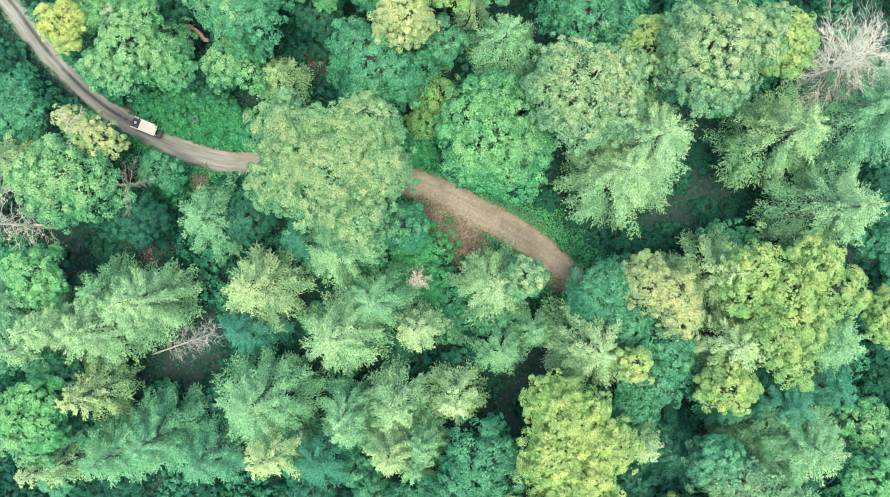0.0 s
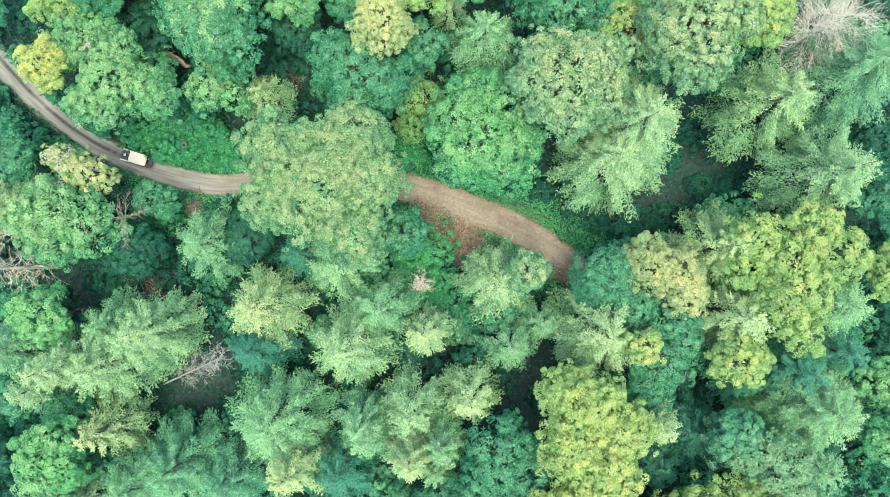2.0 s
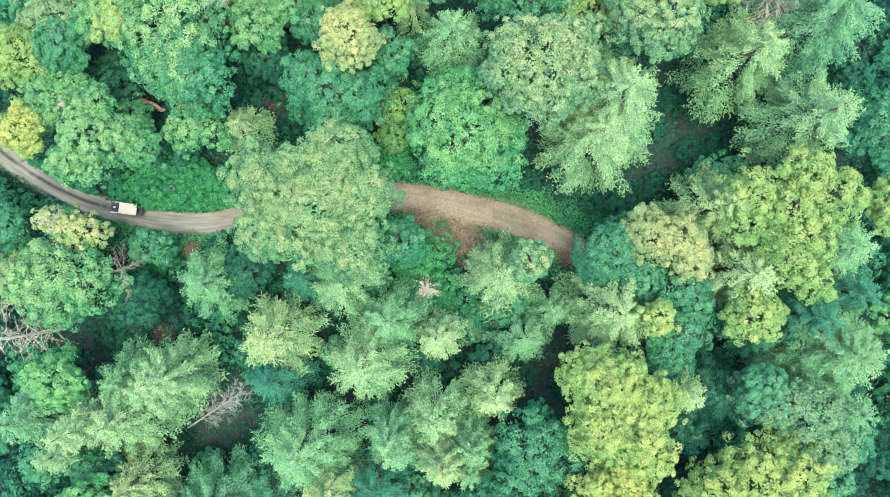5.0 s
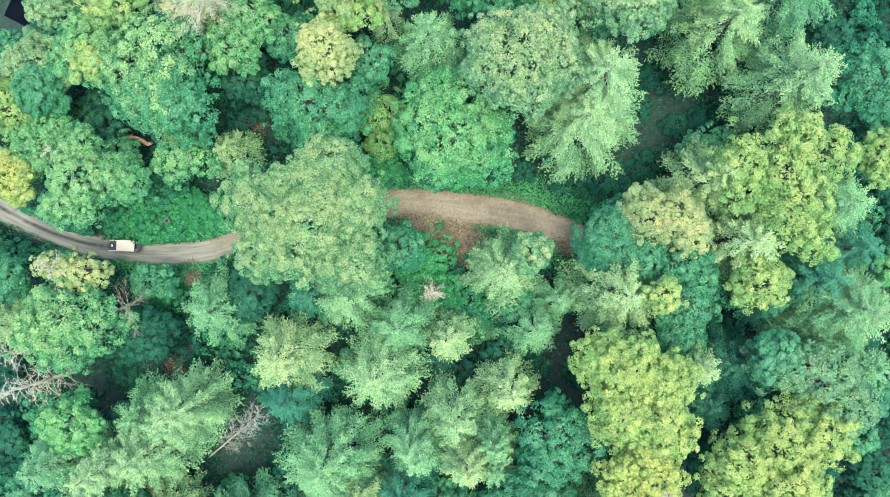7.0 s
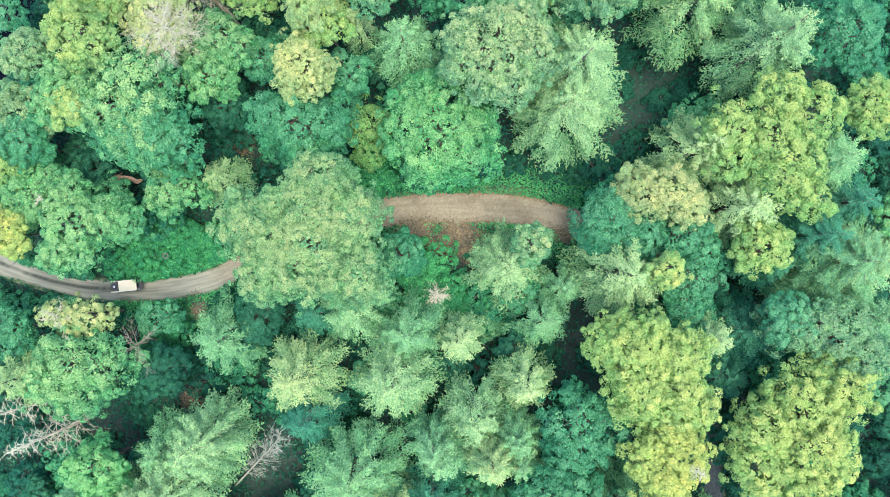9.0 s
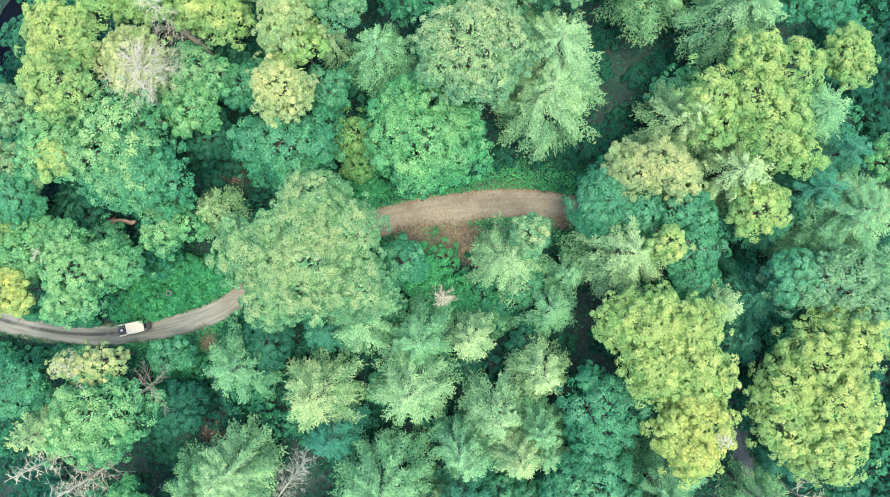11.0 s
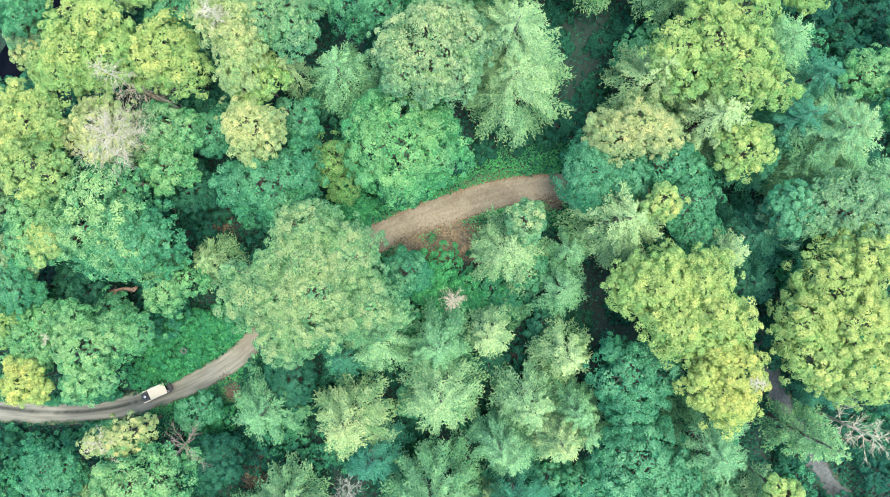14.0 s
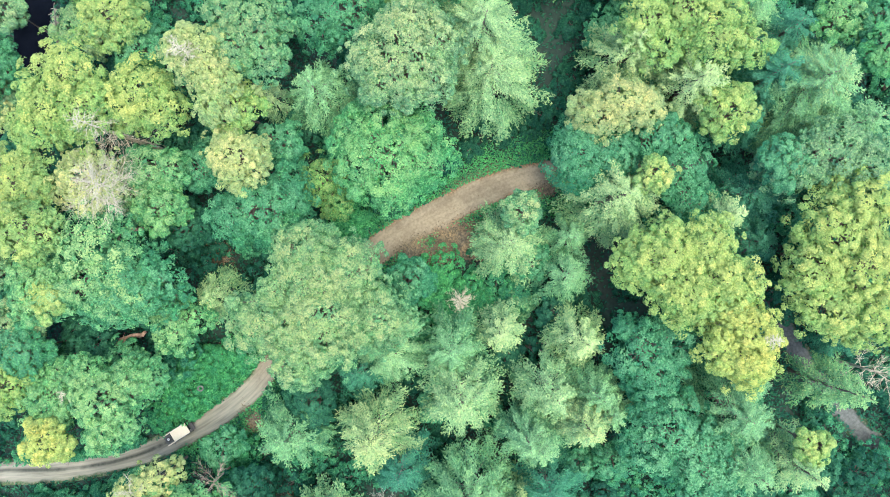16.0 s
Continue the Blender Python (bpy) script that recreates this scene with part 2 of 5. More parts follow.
def road_edge(x, y):
    """How far a place lies outside the road's worn width."""
    d = ((ROAD_FINE[:, :2] - (x, y)) ** 2).sum(1)
    i = int(d.argmin())
    return float(math.sqrt(d[i]) - ROAD_FINE[i, 2] * 0.5)


def road_distance(x, y):
    return float(np.sqrt(((ROAD_FINE[:, :2] - (x, y)) ** 2).sum(1).min()))


TRACK_FINE = spline([(25.0, -15.2, 2.6), (29.1, -19.4, 2.6), (30.8, -23.3, 2.6), (25.9, -30.9, 2.6), (20.4, -40.5, 2.6), (16.8, -48.6, 2.6), (12.8, -61.7, 2.6), (11.6, -72.6, 2.6), (12.1, -87.4, 2.6)])


def track_distance(x, y):
    return float(np.sqrt(((TRACK_FINE[:, :2] - (x, y)) ** 2).sum(1).min()))


CREEK = spline([(9.7, 76.9, 2.8), (-0.1, 75.8, 2.8), (-8.3, 73.9, 2.8), (-14.7, 70.2, 2.6), (-23.9, 69.1, 2.6), (-35.4, 67.3, 2.6), (-44.4, 62.0, 2.6), (-51.0, 56.3, 2.6)])


def stream_distance(x, y):
    return float(np.sqrt(((CREEK[:, :2] - (x, y)) ** 2).sum(1).min()))


def creek():
    """The still dark water of the creek, in its bed below the banks."""
    way = unit(np.gradient(CREEK[:, :2], axis=0))
    verts, faces = [], []
    for p, d in zip(CREEK, way):
        for u in (-1, -0.5, 0, 0.5, 1):
            verts.append((p[0] - d[1] * u * p[2], p[1] + d[0] * u * p[2], -1.2))
    for i in range(len(CREEK) - 1):
        faces += [(i * 5 + k, i * 5 + k + 1, i * 5 + k + 6, i * 5 + k + 5) for k in range(4)]
    tagged(new("water", mesh_of("water", verts, faces, WATER)), "still dark creek water between wooded banks", "water", kind="structure")


def ground():
    xs = np.concatenate([[-3000, -900, -300], np.arange(-130, 131, 2.0), [300, 900, 3000]])
    n = len(xs)
    verts = []
    for y in xs:
        for x in xs:
            z = rest_height(x, y) - 0.05 if max(abs(x), abs(y)) < 200 else 0.0
            if road_distance(x, y) < 4.5 or track_distance(x, y) < 3.6:
                z = -0.12
            verts.append((x, y, z))
    faces = [(j * n + i, j * n + i + 1, (j + 1) * n + i + 1, (j + 1) * n + i) for j in range(n - 1) for i in range(n - 1)]
    tagged(new("ground", mesh_of("ground", verts, faces, GROUND)), "mossy forest floor with soil and leaf litter, darkened for tree shade", "ground", kind="structure")


def strip(name, line, mat, label, rut=0.07):
    """A dirt way: two worn ruts, a low crown between, ragged littered edges."""
    across = np.linspace(-1, 1, 25)
    verts, edge, rutted, muddy, lane = [], [], [], [], []
    run = np.concatenate([[0], np.cumsum(np.linalg.norm(np.diff(line[:, :2], axis=0), axis=1))])
    way = unit(np.gradient(line[:, :2], axis=0))
    for p, d, gone in zip(line, way, run):
        s = np.array((-d[1], d[0]))
        for u in across:
            off = u * p[2] * 0.5 * 1.35
            q = p[:2] + s * off
            w = abs(off) / (p[2] * 0.5)
            worn = math.exp(-((abs(off + 0.1 * math.sin(gone * 0.3)) - 0.85) / 0.30) ** 2)
            z = 0.03 - rut * worn + 0.02 * noise.noise((q[0] * 0.8, q[1] * 0.8, 2)) - max(0, w - 1.0) * 0.25
            verts.append((q[0], q[1], z))
            ragged = 0.30 * noise.noise((q[0] * 0.45, q[1] * 0.45, 7)) + 0.2 * noise.noise((q[0] * 1.7, q[1] * 1.7, 3))
            edge.append(min(1, max(0, (w - 0.85 + ragged) / 0.3)))
            lane += [off * 2.2 + 0.15 * math.sin(gone * 0.11), gone * 0.16, 0.0]
            muddy.append(min(0.85, max(0.0, (-q[0] - 26) / 18 + 0.5 * noise.noise((q[0] * 0.12, q[1] * 0.12, 8)))))
            # a dark muddy strip between the wheel tracks, broken here and there
            strip_ = math.exp(-((off - 0.12 + 0.15 * math.sin(gone * 0.21)) / 0.34) ** 2)
            broken = min(1.0, max(0.0, 0.85 + 1.8 * noise.noise((gone * 0.16, 0.3, 5)) + 0.7 * noise.noise((q[0] * 1.1, q[1] * 1.1, 6))))
            rutted.append(min(0.9, strip_ * broken * min(1.0, max(0.0, (-q[0] - 41) / 5))))
    m = len(across)
    faces = [(i * m + k, i * m + k + 1, (i + 1) * m + k + 1, (i + 1) * m + k) for i in range(len(line) - 1) for k in range(m - 1)]
    me = mesh_of(name, verts, faces, mat)
    for key, values in (("edge", edge), ("rut", rutted), ("mud", muddy)):
        a = me.attributes.new(key, "FLOAT", "POINT")
        a.data.foreach_set("value", values)
    a = me.attributes.new("lane", "FLOAT_VECTOR", "POINT")
    a.data.foreach_set("vector", lane)
    tagged(new(name, me), label, name, kind="structure")


ground()
creek()
strip("road", ROAD_FINE, ROAD, "tan dirt road with worn wheel ruts and leaf-strewn edges")
strip("track", TRACK_FINE, TRACK, "narrow grey forest track under the trees")


# ---- trees ----
def trunk_mesh(height, radius, rng, lean=0.0):
    pts, rad = [], []
    for k in range(7):
        t = k / 6
        pts.append((lean * t * t + 0.12 * rng.normal() * t, 0.12 * rng.normal() * t, height * t - (0.3 if k == 0 else 0)))
        rad.append(radius * (1.25 - 0.25 * min(1, t * 6)) * (1 - 0.88 * t))
    return tube(pts, rad, 8)


def standing(name, x, y, label, category, group, turn=0.0):
    ob = new(name)
    ob.matrix_world = pose(x, y, rest_height(x, y), 0, 0, turn)
    return tagged(ob, label, category, group)


COUNT = [0]


def fir(x, y, h, r, leaf="fir", label="tall green fir tree among the forest trees", pale=0.0, dense=1.0, name="fir_tree"):
    """A conifer: a straight trunk, boughs that shorten to the tip, each a drooping fan of side twigs set with short sprays of needles."""
    COUNT[0] += 1
    rng = np.random.default_rng(1000 + COUNT[0])
    tree = standing(name, x, y, label, "tree", "firs of the forest")
    r *= 0.88
    n = int(np.clip((36 + 1.5 * h + 5.2 * r) * dense, 48, 125))
    s = ((np.arange(n) + 0.5) / n) ** 0.72
    a = np.arange(n) * 2.39996 + rng.normal(0, 0.25, n)
    length = r * (0.07 + 0.93 * s ** 0.85) * (1 + rng.normal(0, 0.14, n)) * (1 - 0.25 * np.clip((s - 0.8) / 0.2, 0, 1))
    length = np.clip(length, 0.3, None)
    z0 = h * (1 - 0.72 * s)
    rise = 0.62 - 0.68 * s + rng.normal(0, 0.07, n)
    # twigs along each bough to both sides, sprays along each twig
    twigs = np.maximum(4, (length / 0.26).astype(int))
    i = np.repeat(np.arange(n), twigs * 2)
    step = np.concatenate([np.repeat((np.arange(t) + 0.6) / t, 2) for t in twigs])
    hand = np.tile((-1.0, 1.0), len(i) // 2)
    half = (0.26 + 0.22 * length[i] * (0.5 + 0.5 * s[i])) * (0.35 + 2.1 * step * (1.13 - step)) * rng.uniform(0.7, 1.2, len(i))
    # boughs low on the trunk have shed their inner sprays
    kept = step > 0.5 * s[i]
    i, step, hand, half = i[kept], step[kept], hand[kept], half[kept]
    sprays = np.maximum(2, np.round(half / 0.21).astype(int))
    j = np.repeat(np.arange(len(i)), sprays)
    F = np.concatenate([(np.arange(t) + 0.5) / t for t in sprays]) + rng.normal(0, 0.06, len(j))
    i, U, hand, half = i[j], np.clip(step[j] + rng.normal(0, 0.02, len(j)), 0.02, 1.02), hand[j], half[j]
    F = np.clip(F, 0.0, 1.05)
    L, size = length[i], len(j)
    bow = a[i] + rng.normal(0, 0.10, n)[i] * U
    turn = bow + hand * (1.0 - 0.40 * U + rng.normal(0, 0.10, size))
    c = np.stack([
        np.cos(bow) * L * U + np.cos(turn) * half * F,
        np.sin(bow) * L * U + np.sin(turn) * half * F,
        z0[i] + L * (rise[i] * U - 0.22 * U * U) - 0.48 * half * F ** 1.6 + rng.normal(0, 0.07, len(step))[j] + rng.normal(0, 0.05, size),
    ], 1)
    ba = turn - hand * 0.3 + rng.normal(0, 0.50, size)
    bl = rng.uniform(0.13, 0.21, size)
    along = np.stack([np.cos(ba), np.sin(ba), rng.normal(-0.08, 0.22, size)], 1) * bl[:, None]
    roll = rng.normal(0, 0.25, size)
    side = np.stack([-np.sin(ba) * np.cos(roll), np.cos(ba) * np.cos(roll), np.sin(roll)], 1) * (bl * 0.55)[:, None]
    slope = rise[i] - 0.44 * U
    lie = np.stack([-slope * np.cos(bow) + 0.30 * F * np.cos(turn) + 0.35 * np.cos(bow), -slope * np.sin(bow) + 0.30 * F * np.sin(turn) + 0.35 * np.sin(bow), np.ones(size)], 1)
    lie = unit(lie + rng.normal(0, 0.12, (len(step), 3))[j] + rng.normal(0, 0.15, lie.shape))
    # paler towards the tip: new growth, with light from above put into the colour
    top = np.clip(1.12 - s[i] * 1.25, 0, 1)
    paleness = pale * np.clip(0.92 * top + 0.24 * U ** 4 + 0.20 * F ** 3 + 0.06, 0, 1) * rng.uniform(0.75, 1.0, n)[i] * rng.uniform(0.8, 1.08, len(step))[j] * rng.uniform(0.75, 1.0, size)
    part("crown", leaves("crown", LEAF[leaf], c, along, side, paleness, lie), None, tree)
    tubes = [trunk_mesh(h * 0.99, 0.016 * h + 0.05, rng)]
    for i in range(0, n, 3):
        d = np.array((math.cos(a[i]), math.sin(a[i])))
        tubes.append(tube([(*(d * length[i] * t), z0[i] + length[i] * (rise[i] * t - 0.22 * t * t) - 0.06) for t in (0, 0.5, 0.9)], [0.02 + 0.008 * length[i], 0.015 + 0.004 * length[i], 0.008], 3))
    part("trunk", joined("trunk", tubes, BARK), None, tree, "brown trunk with bare lower limbs")
    return tree


def knobbly(ways, seed, fingers):
    """How far a lobe reaches each way: broad swellings, and narrower fingers round its rim."""
    return np.array([1 + 0.46 * noise.noise(Vector(v * 2.3) + seed) + fingers * (1 - 0.6 * abs(v[2])) * noise.noise(Vector(v * 4.6) - seed) for v in ways])


def broadleaf(x, y, h, lobes, leaf="maple", label="leafy green maple with a rounded crown", blade=0.255, dense=1.0, name="broadleaf_tree", squash=1.05, category="tree", group="broadleaf trees of the forest", pale=0.40, ragged=4):
    """A broadleaf tree: a forked trunk under a crown of lobes, each lobe of many leafy sprays. lobes: dx, dy, radius, drop."""
    COUNT[0] += 1
    rng = np.random.default_rng(1000 + COUNT[0])
    tree = standing(name, x, y, label, category, group)
    pale = min(1.0, pale * {"lime": 2.0, "yellow": 1.7, "straw": 2.0, "olive": 1.3, "willow": 1.4}.get(leaf, 1.3))
    fading = leaf in ("lime", "yellow", "straw")
    cs, als, sds, pales, lies = [], [], [], [], []
    tubes = []
    low = h
    more = []
    if h > 9.5:
        # ragged side sprays round each lobe
        for dx, dy, r, drop in lobes:
            for k in range(ragged):
                a, out = rng.uniform(0, 2 * math.pi), r * rng.uniform(0.7, 1.25)
                spray = (dx + math.cos(a) * out, dy + math.sin(a) * out, r * rng.uniform(0.20, 0.46), drop + r * rng.uniform(0.25, 1.5))
                if road_edge(x + spray[0], y + spray[1]) > spray[2] + 0.4:
                    more.append(spray)
    spread = max(drop + 1.1 * r * squash for dx, dy, r, drop in lobes)
    lobes = list(lobes) + more
    for dx, dy, r, drop in lobes:
        tall = r * squash
        mid = np.array((dx, dy, h - drop - tall))
        low = min(low, mid[2])
        area = 2 * math.pi * r * r
        fine = blade < 0.23
        clumps = max(9, int(area / (0.72 if fine else 1.15 if blade < 0.26 else 1.75) * dense))
        up = 1 - 1.32 * (np.arange(clumps) + 0.5) / clumps
        round_ = np.arange(clumps) * 2.39996 + rng.uniform(0, 6.28)
        flat = np.sqrt(1 - up * up)
        d = unit(np.stack([np.cos(round_) * flat, np.sin(round_) * flat, up], 1) + rng.normal(0, 0.10, (clumps, 3)))
        bump = knobbly(d, Vector((COUNT[0] * 3.1, r, dx)), (0.60 if fading else 0.44) if h > 9.5 else 0.0)
        depth = rng.uniform(0.84, 1.05, clumps) * bump + np.where(d[:, 2] < 0.35, rng.exponential(0.10, clumps), 0.0)
        centre = mid + d * depth[:, None] * (r, r, tall)
        # sprays deep inside a neighbouring lobe are left out
        hidden = np.zeros(clumps, dtype=bool)
        for ex, ey, er, edrop in lobes:
            if (ex, ey, er, edrop) != (dx, dy, r, drop):
                off = (centre - (ex, ey, h - edrop - er * squash)) / (er, er, er * squash)
                hidden |= np.linalg.norm(off, axis=1) < 0.72
        d, depth, centre = d[~hidden], depth[~hidden], centre[~hidden]
        clumps = len(d)
        if not clumps:
            continue
        proud = np.clip((depth - 0.78) / 0.34, 0, 1)
        cr = rng.uniform(0.55, 1.0, clumps) * (0.78 if fine else 1.0) * min(1.05 if blade < 0.26 else 1.25, 0.44 + r * 0.18)
        m = int(min(80, max(16, (38 if fine else 50 if blade < 0.26 else 60) * (0.30 / blade) ** 1.4)))
        # each spray is a shallow cap of leaves that hangs outwards
        face = unit(d + np.array((0, 0, 0.75)) + rng.normal(0, 0.18, d.shape))
        q = unit(rng.normal(size=(clumps, m, 3)) + 1.35 * face[:, None, :])
        shell = np.where(rng.uniform(size=(clumps, m, 1)) < 0.85, rng.uniform(0.80, 1.08, (clumps, m, 1)), rng.uniform(0.3, 0.8, (clumps, m, 1)))
        cap = q - 0.35 * (q * face[:, None, :]).sum(-1, keepdims=True) * face[:, None, :]
        pos = centre[:, None, :] + cap * cr[:, None, None] * shell
        nrm = unit(q + rng.normal(0, 0.22, q.shape) + np.array((0, 0, 0.60)))
        al = unit(np.cross(nrm, rng.normal(size=q.shape)))
        sd = np.cross(nrm, al)
        ln = blade * rng.uniform(0.65, 1.25, (clumps, m, 1)) * 0.5
        cs.append(pos.reshape(-1, 3))
        als.append((al * ln).reshape(-1, 3))
        sds.append((sd * ln * 0.92).reshape(-1, 3))
        lies.append(unit(q * 0.65 + 0.45 * d[:, None, :] + np.array((0, 0, 0.60)) + rng.normal(0, 0.20, q.shape)).reshape(-1, 3))
        # paler tops and proud sprays: partly new growth, partly top light put into colour
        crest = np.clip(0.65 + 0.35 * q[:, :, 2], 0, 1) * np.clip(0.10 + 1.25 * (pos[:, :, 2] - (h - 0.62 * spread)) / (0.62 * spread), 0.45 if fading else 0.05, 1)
        clump_paleness = np.clip(pale * (0.62 + 0.38 * proud[:, None]) * rng.uniform(0.8, 1.15, (clumps, 1)) * crest * rng.uniform(0.7 if fading else 0.5, 1.1 if fading else 1.2, (clumps, m)), 0, 1)
        pales.append(np.broadcast_to(clump_paleness, (clumps, m)).reshape(-1))
        # the shaded inner leaves, larger and fewer, with crease shade put into their deeper green
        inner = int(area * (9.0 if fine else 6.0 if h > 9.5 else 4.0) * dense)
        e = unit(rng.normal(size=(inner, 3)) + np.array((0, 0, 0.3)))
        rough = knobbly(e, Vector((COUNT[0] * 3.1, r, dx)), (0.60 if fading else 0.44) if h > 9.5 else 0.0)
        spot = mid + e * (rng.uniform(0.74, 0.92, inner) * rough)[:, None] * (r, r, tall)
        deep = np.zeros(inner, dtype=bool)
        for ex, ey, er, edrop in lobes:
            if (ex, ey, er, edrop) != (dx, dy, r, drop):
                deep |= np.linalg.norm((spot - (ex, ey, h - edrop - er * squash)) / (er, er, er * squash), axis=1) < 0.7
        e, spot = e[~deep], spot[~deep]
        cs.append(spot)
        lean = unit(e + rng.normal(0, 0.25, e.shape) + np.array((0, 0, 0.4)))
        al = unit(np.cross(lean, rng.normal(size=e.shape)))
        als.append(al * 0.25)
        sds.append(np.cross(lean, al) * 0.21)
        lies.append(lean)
        pales.append(np.full(len(e), (0.5 if fading else 0.15) * pale))
        for i in range(0, clumps, 40 if h < 9.5 else 8):
            e = centre[i]
            tubes.append(tube([(dx * 0.25, dy * 0.25, mid[2] - r * 0.5), tuple((mid + e) / 2 - (0, 0, 0.5)), tuple(mid + (e - mid) * 0.8)], [0.05 + 0.02 * r, 0.04 + 0.006 * r, 0.012], 4))
    cs, als, sds, pales, lies = (np.concatenate(v) for v in (cs, als, sds, pales, lies))
    if h < 12 and road_edge(x, y) < 8:
        # growth beside the road is kept back by passing wheels
        gap = np.linalg.norm(cs[:, None, :2] + (x, y) - ROAD_FINE[None, :, :2], axis=2)
        near = gap.argmin(1)
        clear = gap[np.arange(len(cs)), near] > ROAD_FINE[near, 2] * 0.5 + rng.uniform(-0.15, 0.35, len(cs))
        cs, als, sds, pales, lies = cs[clear], als[clear], sds[clear], pales[clear], lies[clear]
    part("crown", leaves("crown", LEAF[leaf], cs, als, sds, pales, lies), None, tree)
    tubes.append(trunk_mesh(max(0.5, low), 0.012 * h + 0.04, rng))
    for dx, dy, r, drop in lobes:
        tubes.append(tube([(0, 0, low * 0.7), (dx * 0.4, dy * 0.4, low * 0.9), (dx * 0.8, dy * 0.8, h - drop - r * squash)], [0.011 * h, 0.008 * h, 0.004 * h], 6))
    part("trunk", joined("trunk", tubes, BARK), None, tree, "brown forked trunk and limbs")
    return tree


def round_lobes(r, seed, n=5):
    rng = np.random.default_rng(seed)
    out = [(0.0, 0.0, r * 0.66, 0.0)]
    for k in range(n):
        a = 2 * math.pi * (k + rng.uniform(-0.3, 0.3)) / n
        out.append((math.cos(a) * r * rng.uniform(0.42, 0.62), math.sin(a) * r * rng.uniform(0.42, 0.62), r * rng.uniform(0.32, 0.50), r * rng.uniform(0.1, 0.5)))
    return out


def leafy(x, y, h, r, leaf="maple", label="leafy green maple with a rounded crown", **more):
    return broadleaf(x, y, h, round_lobes(r, int(abs(x * 7 + y * 13) * 10)), leaf, label, **more)


def shrub(x, y, h, r, leaf="under", label="dark green leafy shrub on the forest floor", blade=0.37):
    rng = np.random.default_rng(int(abs(x * 11 + y * 17) * 10))
    lobes = [(rng.normal() * r * 0.35, rng.normal() * r * 0.35, r * rng.uniform(0.45, 0.7), rng.uniform(0, 0.3) * h) for k in range(4)]
    return broadleaf(x, y, h, lobes, leaf, label, blade, 0.85 if leaf == "ivy" else 0.6, "shrub", min(0.9, h / r * 0.6), "shrub", "shrubs of the undergrowth", 0.0)


def bare_tree(x, y, h, r, wood=None, label="dead bare tree with bleached pale branches", lean=(0.0, 0.0), limbs=40, low=0.25, name="dead_tree", droop=-0.1, sweep=0.0):
    """A dead tree: a leaning trunk, bare forking limbs, fine twigs. sweep: how far the limbs lie forward along a leaning trunk."""
    COUNT[0] += 1
    rng = np.random.default_rng(1000 + COUNT[0])
    wood = wood or BLEACHED
    tree = standing(name, x, y, label, "tree", "dead trees")
    axis = lambda t: np.array((lean[0] * t, lean[1] * t, h * t))
    part("trunk", joined("trunk", [tube([axis(t) - (0, 0, 0.3 * (t == 0)) for t in (0, 0.3, 0.6, 0.85, 1)], [0.013 * h + 0.03, 0.010 * h + 0.03, 0.006 * h + 0.02, 0.05, 0.02], 7)], wood), None, tree)
    for i in range(limbs):
        t = low + (1 - low) * (i + rng.uniform(0, 1)) / limbs
        a = i * 2.4 + rng.normal(0, 0.4)
        ln = r * (0.35 + 0.65 * (1 - (t - low) / (1 - low)) ** 0.6) * rng.uniform(0.6, 1.2)
        p0 = axis(t)
        d = np.array((math.cos(a), math.sin(a), 0.2 + 0.45 * t))
        if sweep:
            d = unit(d[None] * (1, 1, 0.3))[0] * 0.6 + sweep * axis(1.0) / np.linalg.norm(axis(1.0))
            ln = r * (0.35 + 1.1 * t * (1.15 - t) * 2) * rng.uniform(0.6, 1.2)
        kink = rng.normal(size=(4, 3)) * 0.06 * ln
        at = lambda q: p0 + d * ln * q + kink[min(3, int(q * 3))] * q + (0, 0, droop * ln * q * q)
        tubes = [tube([at(q) for q in (0, 0.34, 0.67, 1)], [0.022 + 0.006 * ln, 0.022 + 0.003 * ln, 0.02, 0.01], 4)]
        for j in range(20):
            q = rng.uniform(0.2, 1.0)
            b = (math.atan2(d[1], d[0]) if sweep else a) + rng.choice((-1, 1)) * rng.uniform(0.3, 1.0)
            e = at(q)
            tl = ln * rng.uniform(0.16, 0.40)
            v = np.array((math.cos(b), math.sin(b), rng.uniform(-0.2, 0.5)))
            tubes.append(tube([e, e + v * tl * 0.5 + rng.normal(size=3) * 0.05 * tl, e + v * tl + rng.normal(size=3) * 0.10 * tl], [0.017, 0.014, 0.009], 3))
        part("limb", joined("limb", tubes, wood), None, tree)
    return tree


